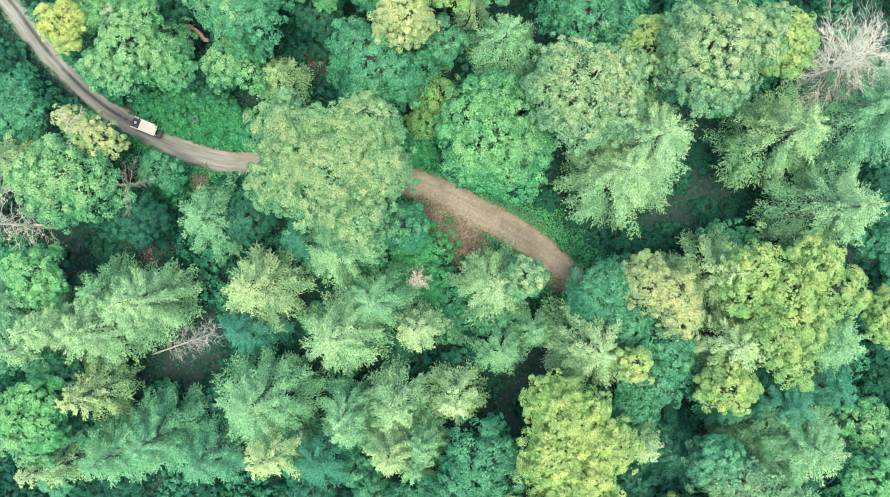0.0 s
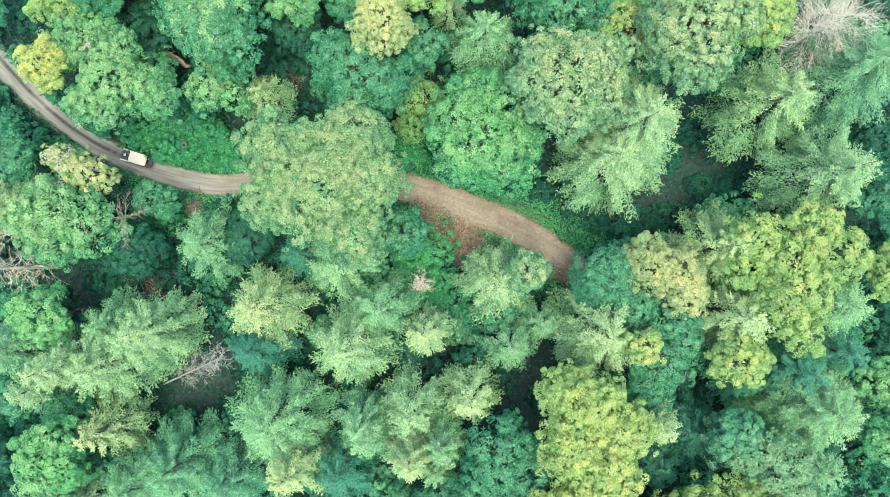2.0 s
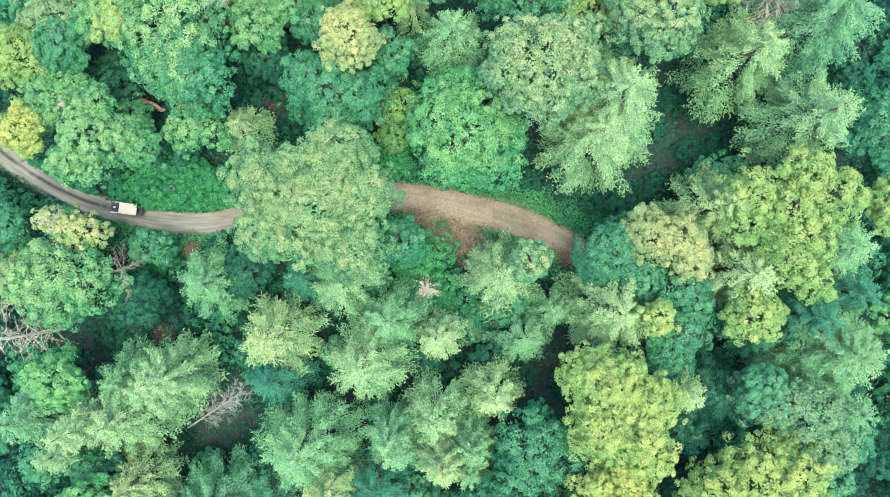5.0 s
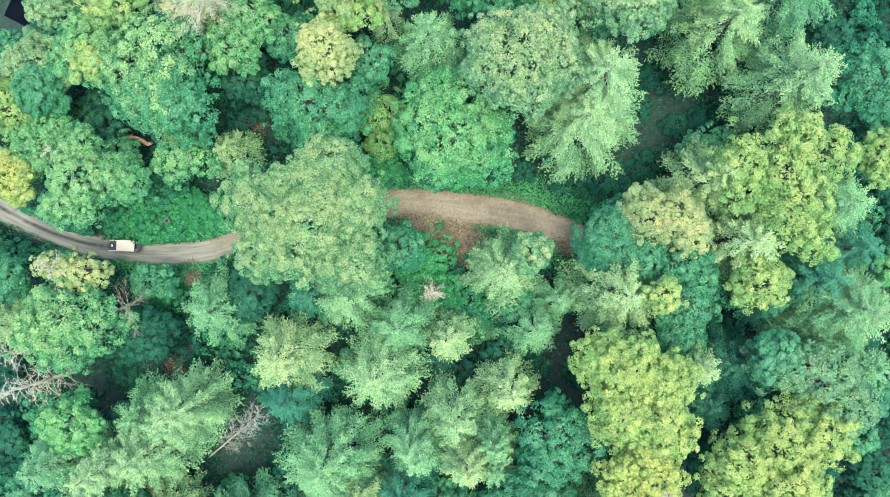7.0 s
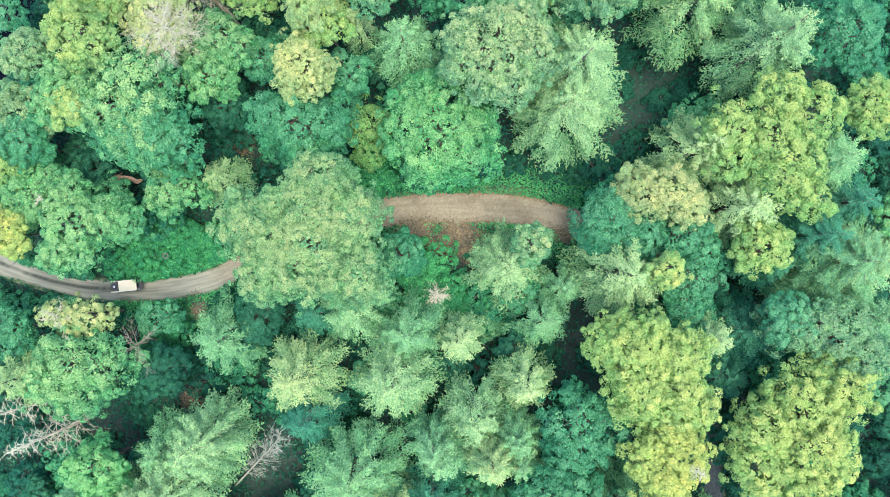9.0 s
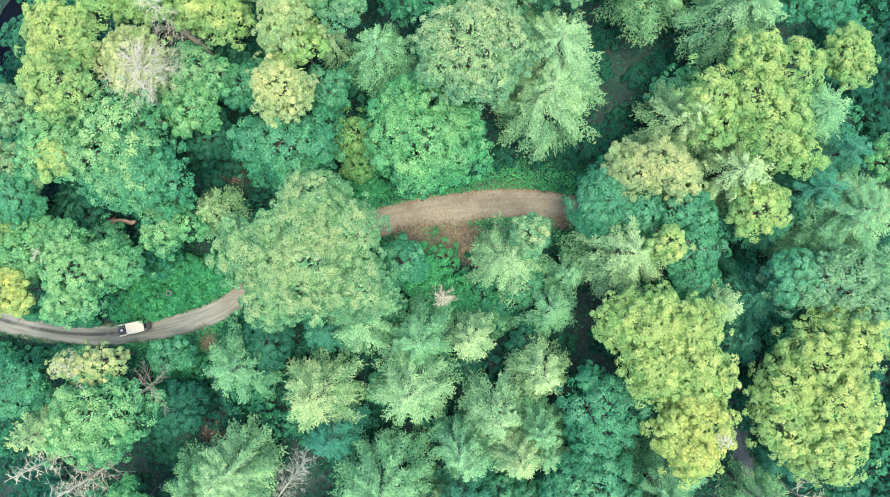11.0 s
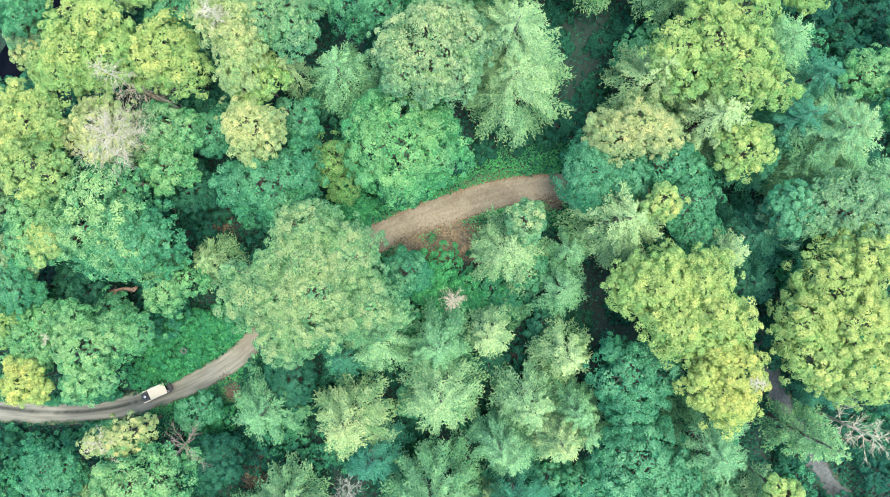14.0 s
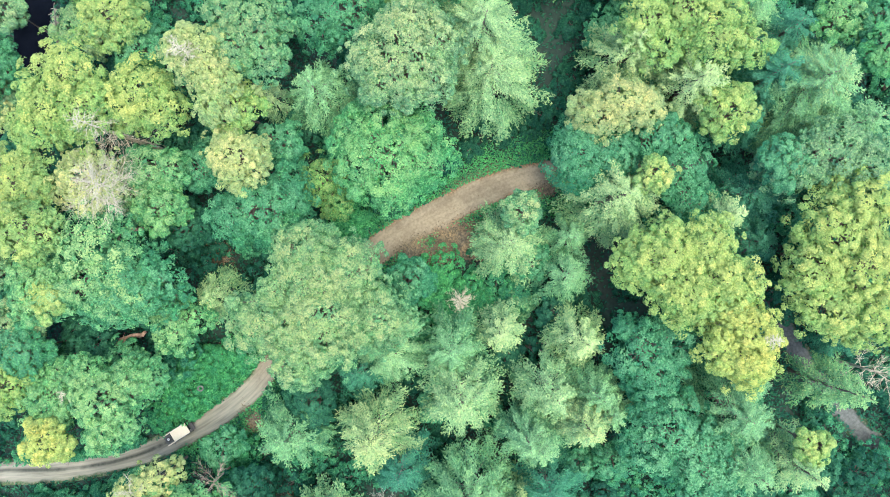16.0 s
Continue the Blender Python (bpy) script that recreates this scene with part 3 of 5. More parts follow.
def dead_fir(x, y, h, r, wood=None, label="dead fir with a bleached trunk and bare drooping limbs", lean=(0.0, 0.0), limbs=70, low=0.2):
    """A dead conifer: a bare trunk with close whorls of thin limbs, bowed at their ends and set with fine twigs."""
    COUNT[0] += 1
    rng = np.random.default_rng(1000 + COUNT[0])
    wood = wood or BLEACHED
    tree = standing("dead_tree", x, y, label, "tree", "dead trees")
    axis = lambda t: np.array((lean[0] * t, lean[1] * t, h * t))
    part("trunk", joined("trunk", [tube([axis(t) - (0, 0, 0.3 * (t == 0)) for t in (0, 0.3, 0.6, 0.85, 1)], [0.012 * h + 0.03, 0.011 * h + 0.03, 0.008 * h + 0.02, 0.08, 0.03], 8)], wood), None, tree)
    for i in range(limbs):
        t = low + (1 - low) * (i + rng.uniform(0, 1)) / limbs
        a = i * 2.4 + rng.normal(0, 0.35)
        ln = r * (0.25 + 0.75 * (1 - (t - low) / (1 - low)) ** 0.8) * rng.uniform(0.65, 1.15)
        way = np.array((math.cos(a), math.sin(a), 0.42))
        bend = rng.normal(0, 0.16)
        across = np.array((-math.sin(a), math.cos(a), 0))
        at = lambda q: axis(t) + way * ln * q + across * bend * ln * q * q - np.array((0, 0, 0.62 * ln * q * q))
        tubes = [tube([at(q) for q in (0, 0.25, 0.5, 0.75, 1)], [0.030 + 0.004 * ln, 0.028, 0.024, 0.019, 0.010], 4)]
        for j in range(9):
            q = rng.uniform(0.25, 0.98)
            v = way * 0.8 + across * rng.choice((-1, 1)) * rng.uniform(0.4, 0.9) + np.array((0, 0, rng.uniform(-0.6, 0.1)))
            tl = ln * rng.uniform(0.10, 0.26)
            tubes.append(tube([at(q), at(q) + v * tl * 0.55, at(q) + v * tl + (0, 0, -0.1 * tl)], [0.014, 0.012, 0.008], 3))
        part("limb", joined("limb", tubes, wood), None, tree)
    return tree


shrub(-42.6, 18.9, 3.0, 3.1, "ivy", "vivid green leafy bush beside the dirt road", 0.27)
shrub(-38.8, 17.0, 2.0, 3.0, "ivy", "vivid green leafy bush beside the dirt road", 0.27)
shrub(-35.1, 16.2, 1.6, 2.7, "ivy", "vivid green leafy bush beside the dirt road", 0.27)
shrub(-46.2, 20.8, 3.5, 2.8, "ivy", "vivid green leafy bush beside the dirt road", 0.27)
shrub(-39.7, 20.7, 4, 3.3, "ivy", "vivid green leafy bush beside the dirt road", 0.27)
shrub(-35.7, 19.4, 3.5, 2.9, "ivy", "vivid green leafy bush beside the dirt road", 0.27)
shrub(-33.5, 18.1, 2.5, 2.5, "ivy", "vivid green leafy bush beside the dirt road", 0.27)
shrub(-7.3, 16.5, 5, 3.2, "ivy", "vivid green leafy bush beside the dirt road", 0.27)
shrub(-5.6, 12.6, 3.5, 2.6, "ivy", "vivid green leafy bush beside the dirt road", 0.27)
shrub(4.0, 10.8, 3, 2.0, "under", "dark green leafy bush beside the dirt road", 0.27)
shrub(9.0, 9.3, 2.5, 2.0, "under", "dark green leafy bush beside the dirt road", 0.27)
shrub(13.5, 7.3, 2, 1.8, "under", "dark green leafy bush beside the dirt road", 0.27)
shrub(17.7, 4.5, 2, 1.8, "under", "dark green leafy bush beside the dirt road", 0.27)
shrub(21.0, 2.5, 2, 2.2, "under", "dark green leafy bush beside the dirt road", 0.27)
shrub(22.7, 3.5, 3, 2.8, "under", "dark green leafy bush beside the dirt road", 0.27)
shrub(-6.8, -1.2, 2.5, 2.1, "ivy", "vivid green leafy bush beside the dirt road", 0.27)
shrub(-7.8, -2.6, 4, 3.3, "ivy", "vivid green leafy bush beside the dirt road", 0.27)
shrub(-4.0, -4.0, 3, 2.6, "ivy", "vivid green leafy bush beside the dirt road", 0.27)
shrub(-9.0, -0.2, 4, 3.3, "ivy", "vivid green leafy bush beside the dirt road", 0.27)
shrub(-5.0, -5.1, 3, 3.0, "ivy", "vivid green leafy bush beside the dirt road", 0.27)
shrub(-9.9, -5.1, 3.5, 3.3, "ivy", "vivid green leafy bush beside the dirt road", 0.27)
shrub(-14.1, -3.5, 3, 3.3, "ivy", "vivid green leafy bush beside the dirt road", 0.27)
shrub(-4.2, -6.8, 2.5, 2.5, "ivy", "vivid green leafy bush beside the dirt road", 0.27)
shrub(-1.7, -7.5, 3, 2.8, "ivy", "vivid green leafy bush beside the dirt road", 0.27)
shrub(-43.0, 8.7, 4, 3.0, "ivy", "vivid green leafy bush beside the dirt road", 0.27)
shrub(-46.8, 7.2, 5, 4.0, "ivy", "vivid green leafy bush beside the dirt road", 0.27)
shrub(-43.4, 20.7, 2.2, 2.0, "ivy", "vivid green leafy bush beside the dirt road", 0.27)
shrub(-41.9, 18.3, 1.4, 1.5, "ivy", "vivid green leafy bush beside the dirt road", 0.27)
shrub(-37.3, 18.1, 2.5, 2.5, "ivy", "vivid green leafy bush beside the dirt road", 0.27)
shrub(-39.2, 18.8, 2, 2.3, "ivy", "vivid green leafy bush beside the dirt road", 0.27)
shrub(-40.5, 23.0, 4, 2.4, "ivy", "vivid green leafy bush beside the dirt road", 0.27)
shrub(-37.2, 22.6, 4, 2.8, "ivy", "vivid green leafy bush beside the dirt road", 0.27)
shrub(-42.2, 21.4, 4, 2.4, "ivy", "vivid green leafy bush beside the dirt road", 0.27)
shrub(-33.9, 21.3, 4, 2.8, "ivy", "vivid green leafy bush beside the dirt road", 0.27)
shrub(-32.4, 16.7, 2, 2.2, "ivy", "vivid green leafy bush beside the dirt road", 0.27)
shrub(-30.8, 18.6, 3, 2.5, "ivy", "vivid green leafy bush beside the dirt road", 0.27)
shrub(-63.6, 24.9, 4, 2.4, "maple", "green leafy bush at the edge of the dirt road", 0.27)
shrub(-60.5, 22.5, 3.5, 2.0, "maple", "green leafy bush at the edge of the dirt road", 0.27)
shrub(-65.7, 22.5, 5, 3.4, "maple", "green leafy bush at the edge of the dirt road", 0.27)
shrub(-58.3, 20.6, 2.5, 1.5, "maple", "green leafy bush at the edge of the dirt road", 0.27)
shrub(-67.3, 28.8, 3, 2.0, "maple", "green leafy bush at the edge of the dirt road", 0.27)
shrub(-65.7, 28.6, 2, 1.5, "maple", "green leafy bush at the edge of the dirt road", 0.27)
shrub(-55.6, 26.8, 2.5, 1.8, "maple", "green leafy bush at the edge of the dirt road", 0.27)
shrub(-58.4, 27.9, 2, 1.5, "maple", "green leafy bush at the edge of the dirt road", 0.27)
shrub(-59.9, 29.1, 1.6, 1.2, "maple", "green leafy bush at the edge of the dirt road", 0.27)
shrub(-62.9, 34.2, 3, 1.8, "maple", "green leafy bush at the edge of the dirt road", 0.27)
shrub(-65.9, 38.5, 3, 1.8, "maple", "green leafy bush at the edge of the dirt road", 0.27)
shrub(-53.0, 24.2, 2.5, 1.6, "maple", "green leafy bush at the edge of the dirt road", 0.27)
shrub(-51.1, 22.8, 2, 1.5, "maple", "green leafy bush at the edge of the dirt road", 0.27)
shrub(-56.2, 19.7, 2, 1.5, "maple", "green leafy bush at the edge of the dirt road", 0.27)
shrub(-68.4, 25.4, 5, 3.2, "maple", "green leafy bush at the edge of the dirt road", 0.27)
broadleaf(-15.5, 10.4, 21, [(-7.1, 4.6, 3.6, 1.5), (3.6, 5.1, 3.8, 1), (-1.7, -1.4, 5.6, 0), (5.5, -0.8, 3.5, 1), (2.4, -7.2, 3.7, 1.5), (-8.4, -2.1, 2.9, 2), (-2.1, 5.3, 2.2, 2.6), (0.8, 2.0, 4.3, 0.5), (-4.9, -0.0, 3.7, 1)], "olive", "spreading olive-green tree with pale leaf tips", pale=0.62, blade=0.19, dense=1.5)
broadleaf(4.3, 14.5, 19, [(-0.0, 0.2, 4.9, 0), (-3.2, 2.4, 3.1, 1), (3.2, 3.1, 3.1, 1), (-2.9, -2.9, 3.3, 1.5), (2.1, -4.0, 3.4, 1.5), (4.3, -1.1, 2.9, 1.5), (0.0, 5.0, 2.6, 2)], "bright", "bright green maple with a full leafy crown", pale=0.5)
broadleaf(15.7, 19.2, 25, [(-0.5, 0.4, 4.8, 0), (-3.9, -0.6, 3.2, 2), (2.9, 1.2, 3.5, 1), (-1.0, -4.3, 2.9, 2), (3.1, -2.6, 3.2, 2), (-3.7, 3.0, 2.5, 2)], "willow", "pale grey-green willow with fine leaves", blade=0.225, pale=0.62)
fir(23.6, 13.4, 25.8, 9.0, "pale_fir", "tall fir tree with pale grey-green boughs", 0.65)
fir(20.5, 9.7, 22.4, 8.6, "pale_fir", "tall fir tree with pale grey-green boughs", 0.65)
broadleaf(30.8, 23.5, 27, [(-0.8, 0.6, 4.3, 0), (-3.6, -1.0, 3.4, 1.5), (3.0, 0.8, 3.4, 1), (0.4, -3.5, 3.1, 2), (-1.9, -4.6, 2.5, 3)], "willow", "pale grey-green willow with fine leaves", blade=0.225, pale=0.62)
leafy(39.0, 25.0, 22, 3.8, "lime", "yellow-green broadleaf tree turning to autumn colour")
leafy(24.2, 25.5, 18, 3.8, "lime", "yellow-green broadleaf tree turning to autumn colour")
leafy(26.1, 21.4, 14, 3.8, "maple", "deep green maple with a rounded leafy crown")
bare_tree(47.9, 23.1, 22, 7.2, BLEACHED, "dead bare tree with bleached pale branches", limbs=95, low=0.45)
fir(40.9, 14.5, 24.9, 8.1, "gold_fir", "tall fir tree with yellowish-green boughs", 0.5)
fir(46.2, 4.8, 26.7, 8.6, "pale_fir", "tall fir tree with pale grey-green boughs", 0.5)
fir(51.7, 17.3, 25.8, 10.1, "fir", "tall blue-green fir tree with layered boughs", 0.45)
fir(33.0, -2.8, 21.5, 7.0, "pale_fir", "tall fir tree with pale grey-green boughs", 1.0)
broadleaf(25.7, -5.8, 20, [(0.9, -0.6, 3.2, 0), (-1.6, 1.1, 3.0, 1), (2.1, -2.7, 2.4, 1), (-2.5, 2.1, 2.4, 2)], "straw", "round sandy-green tree with fine pale leaves", blade=0.225, pale=0.5)
broadleaf(40.5, -5.6, 22, [(-4.9, 3.5, 2.8, 0), (2.4, 4.0, 2.6, 0), (-0.8, 0.1, 3.6, 0.5), (-1.7, -5.4, 3.2, 1), (5.6, 0.4, 2.8, 1), (-6.2, -0.0, 2.3, 2), (1.0, -3.3, 3.0, 1), (-0.1, -8.9, 2.1, 2)], "lime", "yellow-green broadleaf tree turning to autumn colour")
fir(33.7, -11.8, 23.2, 7.0, "pale_fir", "tall fir tree with pale grey-green boughs", 1.0)
leafy(33.4, -17.2, 19, 3.7, "lime", "yellow-green broadleaf tree turning to autumn colour")
fir(17.2, -12.6, 21.5, 8.3, "pale_fir", "tall fir tree with pale grey-green boughs", 0.85)
leafy(21.5, -14.1, 20, 2.3, "lime", "yellow-green broadleaf tree turning to autumn colour", pale=0.5)
broadleaf(19.3, -6.4, 17, [(-0.7, 0.8, 3.3, 0), (2.3, -2.4, 3.1, 0.5), (1.6, 1.9, 2.8, 1), (-1.8, -1.1, 2.5, 2)], "maple", "deep green maple with a rounded leafy crown", dense=1.5)
leafy(25.6, -11.7, 17, 3.8, "maple", "deep green maple with a rounded leafy crown")
broadleaf(24.8, -18.4, 17, [(-0.5, 1.1, 3.1, 0), (-2.4, -2.0, 2.9, 1), (2.6, 3.1, 2.8, 1)], "maple", "deep green maple with a rounded leafy crown")
fir(4.4, -5.0, 17.2, 6.9, "pale_fir", "tall fir tree with pale grey-green boughs", 0.7)
leafy(8.5, -3.8, 16, 2.8, "olive", "spreading olive-green tree with pale leaf tips", pale=0.6)
fir(9.9, -11.1, 14.6, 4.1, "fir", "tall blue-green fir tree with layered boughs", 0.55)
fir(5.4, -13.6, 16.3, 5.0, "fir", "tall blue-green fir tree with layered boughs", 0.55)
fir(-5.8, -10.8, 17.2, 4.4, "pale_fir", "tall fir tree with pale grey-green boughs", 1.0)
shrub(-1.2, -11.7, 4, 2.1, "olive", "olive-green leafy bush in a small clearing", 0.27)
fir(-15.7, -11.5, 20.6, 7.4, "pale_fir", "tall fir tree with pale grey-green boughs", 0.65)
fir(-11.4, -6.9, 18.1, 6.3, "fir", "tall blue-green fir tree with layered boughs", 0.5)
fir(-26.5, -5.0, 20.6, 7.1, "gold_fir", "tall fir tree with yellowish-green boughs", 0.85)
fir(-0.5, -19.4, 20.6, 5.1, "pale_fir", "tall fir tree with pale grey-green boughs", 1.0)
fir(-8.2, -20.4, 20.6, 6.4, "pale_fir", "tall fir tree with pale grey-green boughs", 0.6)
fir(-14.7, -23.3, 18.9, 5.2, "fir", "tall blue-green fir tree with layered boughs", 0.65)
fir(-25.7, -19.8, 23.2, 8.8, "fir", "tall blue-green fir tree with layered boughs", 0.6)
fir(-24.4, -26.3, 23.2, 5.6, "gold_fir", "tall fir tree with yellowish-green boughs", 0.95)
fir(-8.9, -26.2, 20.6, 5.2, "gold_fir", "tall fir tree with yellowish-green boughs", 0.75)
fir(-4.9, -25.3, 18.9, 5.2, "fir", "tall blue-green fir tree with layered boughs", 0.55)
broadleaf(14.3, -24.9, 23, [(-0.8, 4.0, 4.3, 0), (3.0, 1.0, 3.1, 0.5), (0.9, -3.5, 3.8, 0.5), (-2.9, -0.6, 3.4, 1), (-3.4, 5.9, 2.6, 2)], "lime", "yellow-green broadleaf tree turning to autumn colour", blade=0.225, pale=0.6, dense=1.35)
broadleaf(10.8, -34.9, 22, [(1.2, 0.4, 3.3, 0), (1.8, 3.0, 2.8, 1), (-1.7, -1.4, 3.0, 0.5), (-2.6, 1.3, 2.5, 1.5)], "yellow", "bright yellow broadleaf tree in autumn colour", blade=0.225, pale=1.0, dense=1.35)
fir(22.9, -24.7, 21.5, 4.5, "pale_fir", "tall fir tree with pale grey-green boughs", 0.85)
broadleaf(3.6, -28.0, 18, [(-0.8, 1.2, 3.8, 0), (2.8, -0.8, 3.1, 1), (-2.9, -1.6, 3.1, 1)], "maple", "deep green maple with a rounded leafy crown")
leafy(32.0, -26.6, 20, 3.5, "maple", "deep green maple with a rounded leafy crown", pale=0.5)
fir(42.4, -23.8, 23.2, 10.4, "fir", "tall blue-green fir tree with layered boughs", 0.45)
fir(40.9, -20.6, 17.2, 7.7, "deep_fir", "green fir tree darkened for the shade of others", 0.2)
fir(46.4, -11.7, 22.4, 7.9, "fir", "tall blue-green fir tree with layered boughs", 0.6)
fir(43.8, -18.1, 15.5, 7.8, "deep_fir", "green fir tree darkened for the shade of others", 0.25)
fir(-48.5, -10.7, 20.6, 7.9, "pale_fir", "tall fir tree with pale grey-green boughs", 0.6)
fir(-43.7, -7.8, 18.9, 6.9, "pale_fir", "tall fir tree with pale grey-green boughs", 0.45)
fir(-48.4, -6.0, 15.5, 5.8, "fir", "tall blue-green fir tree with layered boughs", 0.45)
fir(-53.6, -10.3, 22.4, 5.6, "pale_fir", "tall fir tree with pale grey-green boughs", 0.75)
fir(-48.8, -19.2, 20.6, 5.2, "gold_fir", "tall fir tree with yellowish-green boughs", 0.95)
fir(-45.2, -26.8, 21.5, 7.0, "fir", "tall blue-green fir tree with layered boughs", 0.35)
fir(-40.1, -25.0, 20.6, 7.5, "fir", "tall blue-green fir tree with layered boughs", 0.22)
leafy(-54.3, -21.4, 20, 4.6, "bright", "bright green maple with a full leafy crown", pale=0.5)
fir(-33.8, -27.6, 18.9, 6.7, "fir", "tall blue-green fir tree with layered boughs", 0.15)
fir(-55.1, -29.1, 18.9, 4.8, "gold_fir", "tall fir tree with yellowish-green boughs", 0.75)
fir(-18.9, -28.0, 17.2, 6.7, "deep_fir", "green fir tree darkened for the shade of others", 0.35)
broadleaf(-51.9, 10.2, 17, [(-0.4, 1.0, 4.2, 0), (-3.7, -1.2, 3.1, 1), (2.7, -1.9, 3.5, 1), (-2.0, -4.1, 3.1, 2)], "ash", "pale green ash tree with a lobed crown", pale=0.6)
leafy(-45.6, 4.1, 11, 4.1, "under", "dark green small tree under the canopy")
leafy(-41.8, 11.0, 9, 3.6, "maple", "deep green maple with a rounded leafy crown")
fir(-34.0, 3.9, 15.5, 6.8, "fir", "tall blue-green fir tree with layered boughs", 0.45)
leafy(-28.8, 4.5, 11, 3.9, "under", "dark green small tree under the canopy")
broadleaf(-49.0, 15.1, 15, [(1.3, -0.4, 2.2, 0), (-1.6, 1.3, 2.0, 0.5), (-3.5, 2.3, 1.4, 1), (2.8, -1.3, 1.5, 1.5), (-0.2, 0.2, 1.8, 0.3)], "straw", "straw-yellow fading tree with thin leaves", blade=0.2, dense=0.9, pale=0.7, ragged=1)
bare_tree(-50.6, 16.2, 15.2, 2.6, BLEACHED, "bare cream twigs of a fading treetop", limbs=12, low=0.85)
leafy(-52.6, 29.7, 15, 3.3, "yellow", "bright yellow broadleaf tree beside the dirt road", pale=1.0, dense=1.3)
broadleaf(-43.3, 25.8, 17, [(-0.1, 0.3, 3.9, 0), (-3.0, -1.7, 2.6, 1), (3.7, -0.6, 3.1, 1), (5.5, -2.4, 2.2, 2), (0.9, 3.4, 2.8, 1)], "ash", "pale green broadleaf tree with a lobed crown", pale=0.6, dense=1.2, blade=0.225)
broadleaf(-30.3, 25.4, 14, [(-0.2, 0.5, 2.9, 0), (1.5, -1.4, 2.4, 1), (-1.9, -1.0, 2.2, 1)], "ash", "pale green ash tree with a lobed crown", pale=0.5)
fir(-24.9, 23.7, 12.9, 4.9, "pale_fir", "tall fir tree with pale grey-green boughs", 0.75)
broadleaf(-29.6, 29.1, 19, [(1.2, 1.4, 3.5, 0), (4.3, -0.4, 2.4, 1), (-2.6, 3.6, 2.2, 1), (1.6, 4.1, 3.3, 0)], "maple", "deep green maple with a rounded leafy crown")
leafy(-40.6, 33.7, 9, 3.3, "under", "dark green small tree under the canopy")
leafy(-43.0, 31.3, 5, 3.0, "under", "dark green small tree under the canopy")
broadleaf(-10.5, 24.6, 18, [(-0.2, -0.7, 4.3, 0), (-3.2, 2.0, 2.9, 1), (3.3, -2.4, 2.9, 1), (-1.8, -3.6, 2.6, 2)], "maple", "deep green maple with a rounded leafy crown")
leafy(-6.9, 29.2, 21, 4.3, "straw", "straw-yellow fading tree with thin leaves", pale=0.6, blade=0.225)
leafy(-2.6, 27.2, 14, 3.0, "maple", "deep green maple with a rounded leafy crown")
fir(5.9, 26.8, 21.5, 6.8, "fir", "tall blue-green fir tree with layered boughs", 0.6)
broadleaf(-3.5, 21.3, 11, [(0.1, -0.0, 2.8, 0), (-1.2, -3.5, 2.2, 2)], "lime", "yellow-green broadleaf tree turning to autumn colour", pale=0.15)
shrub(-5.2, 16.0, 6, 4.4, "ivy", "vivid green leafy bush by the road", 0.27)
broadleaf(17.0, 30.6, 18, [(-0.6, -0.1, 4.0, 0), (3.8, -1.3, 3.1, 1), (-3.4, 1.6, 3.1, 1)], "maple", "deep green maple with a rounded leafy crown")
leafy(-19.2, 32.5, 12, 3.5, "under", "dark green small tree under the canopy")
leafy(-59.7, 18.6, 15, 4.5, "maple", "deep green maple with a rounded leafy crown")
dead_fir(-59.8, 3.1, 18, 4.4, BLEACHED, lean=(-2.6, 0.4), limbs=90, low=0.12)
dead_fir(-63.0, 8.2, 16, 3.6, BLEACHED, lean=(-1.0, 0.5), limbs=60, low=0.2)
fir(-16.4, -0.7, 15.5, 6.8, "fir", "tall blue-green fir tree with layered boughs", 0.95)
fir(-21.9, 1.4, 12.0, 5.4, "deep_fir", "green fir tree darkened for the shade of others", 0.35)
leafy(-7.4, 2.9, 11, 3.3, "maple", "deep green maple with a rounded leafy crown")
shrub(-4.1, -0.2, 5, 3.9, "ivy", "vivid green leafy bush by the road", 0.27)
bare_tree(-5.9, -4.3, 9, 2.0, BLEACHED, "small dead fir with cream-coloured bare twigs", limbs=44, low=0.15)
bare_tree(-46.4, -16.0, 11.0, 2.9, DRIFT, "leaning dead tree with a pale trunk and fine bare twigs", lean=(13.2, 4.6), limbs=34, low=0.26, droop=-0.15, sweep=0.8)
bare_tree(-44.6, 8.6, 12.5, 3.9, DRY, "dead brown branches of a broken tree", limbs=13, low=0.80, droop=-0.4)
bare_tree(-10.5, 66.9, 21, 1.0, DRY, "bare dead fir trunk with short broken branches", limbs=22, low=0.3, lean=(6.0, -9.7))
leafy(-9.2, 67.8, 14, 2.6, "willow", "pale grey-green willow with fine leaves")
leafy(-19.6, 64.7, 10, 2.7, "willow", "pale grey-green willow with fine leaves")
leafy(-5.5, 60.0, 13, 3.2, "olive", "spreading olive-green tree with pale leaf tips")
leafy(-5.3, 57.5, 12, 2.8, "willow", "pale grey-green willow with fine leaves")
leafy(-17.0, 66.3, 15, 4.5, "maple", "deep green maple with a rounded leafy crown")
leafy(0.8, 61.8, 17, 4.4, "lime", "yellow-green broadleaf tree turning to autumn colour")
leafy(-21.4, 62.8, 9, 2.7, "straw", "straw-yellow fading tree with thin leaves")
leafy(-43.2, 44.0, 10, 3.6, "under", "dark green small tree under the canopy")
leafy(-46.5, 37.4, 9, 3.2, "maple", "deep green maple with a rounded leafy crown")
leafy(-39.0, 49.4, 15, 3.4, "willow", "pale grey-green willow with fine leaves")
leafy(-42.0, 43.8, 11, 3.0, "maple", "deep green maple with a rounded leafy crown")
leafy(-50.4, 39.6, 15, 4.6, "lime", "yellow-green broadleaf tree turning to autumn colour", pale=0.35)
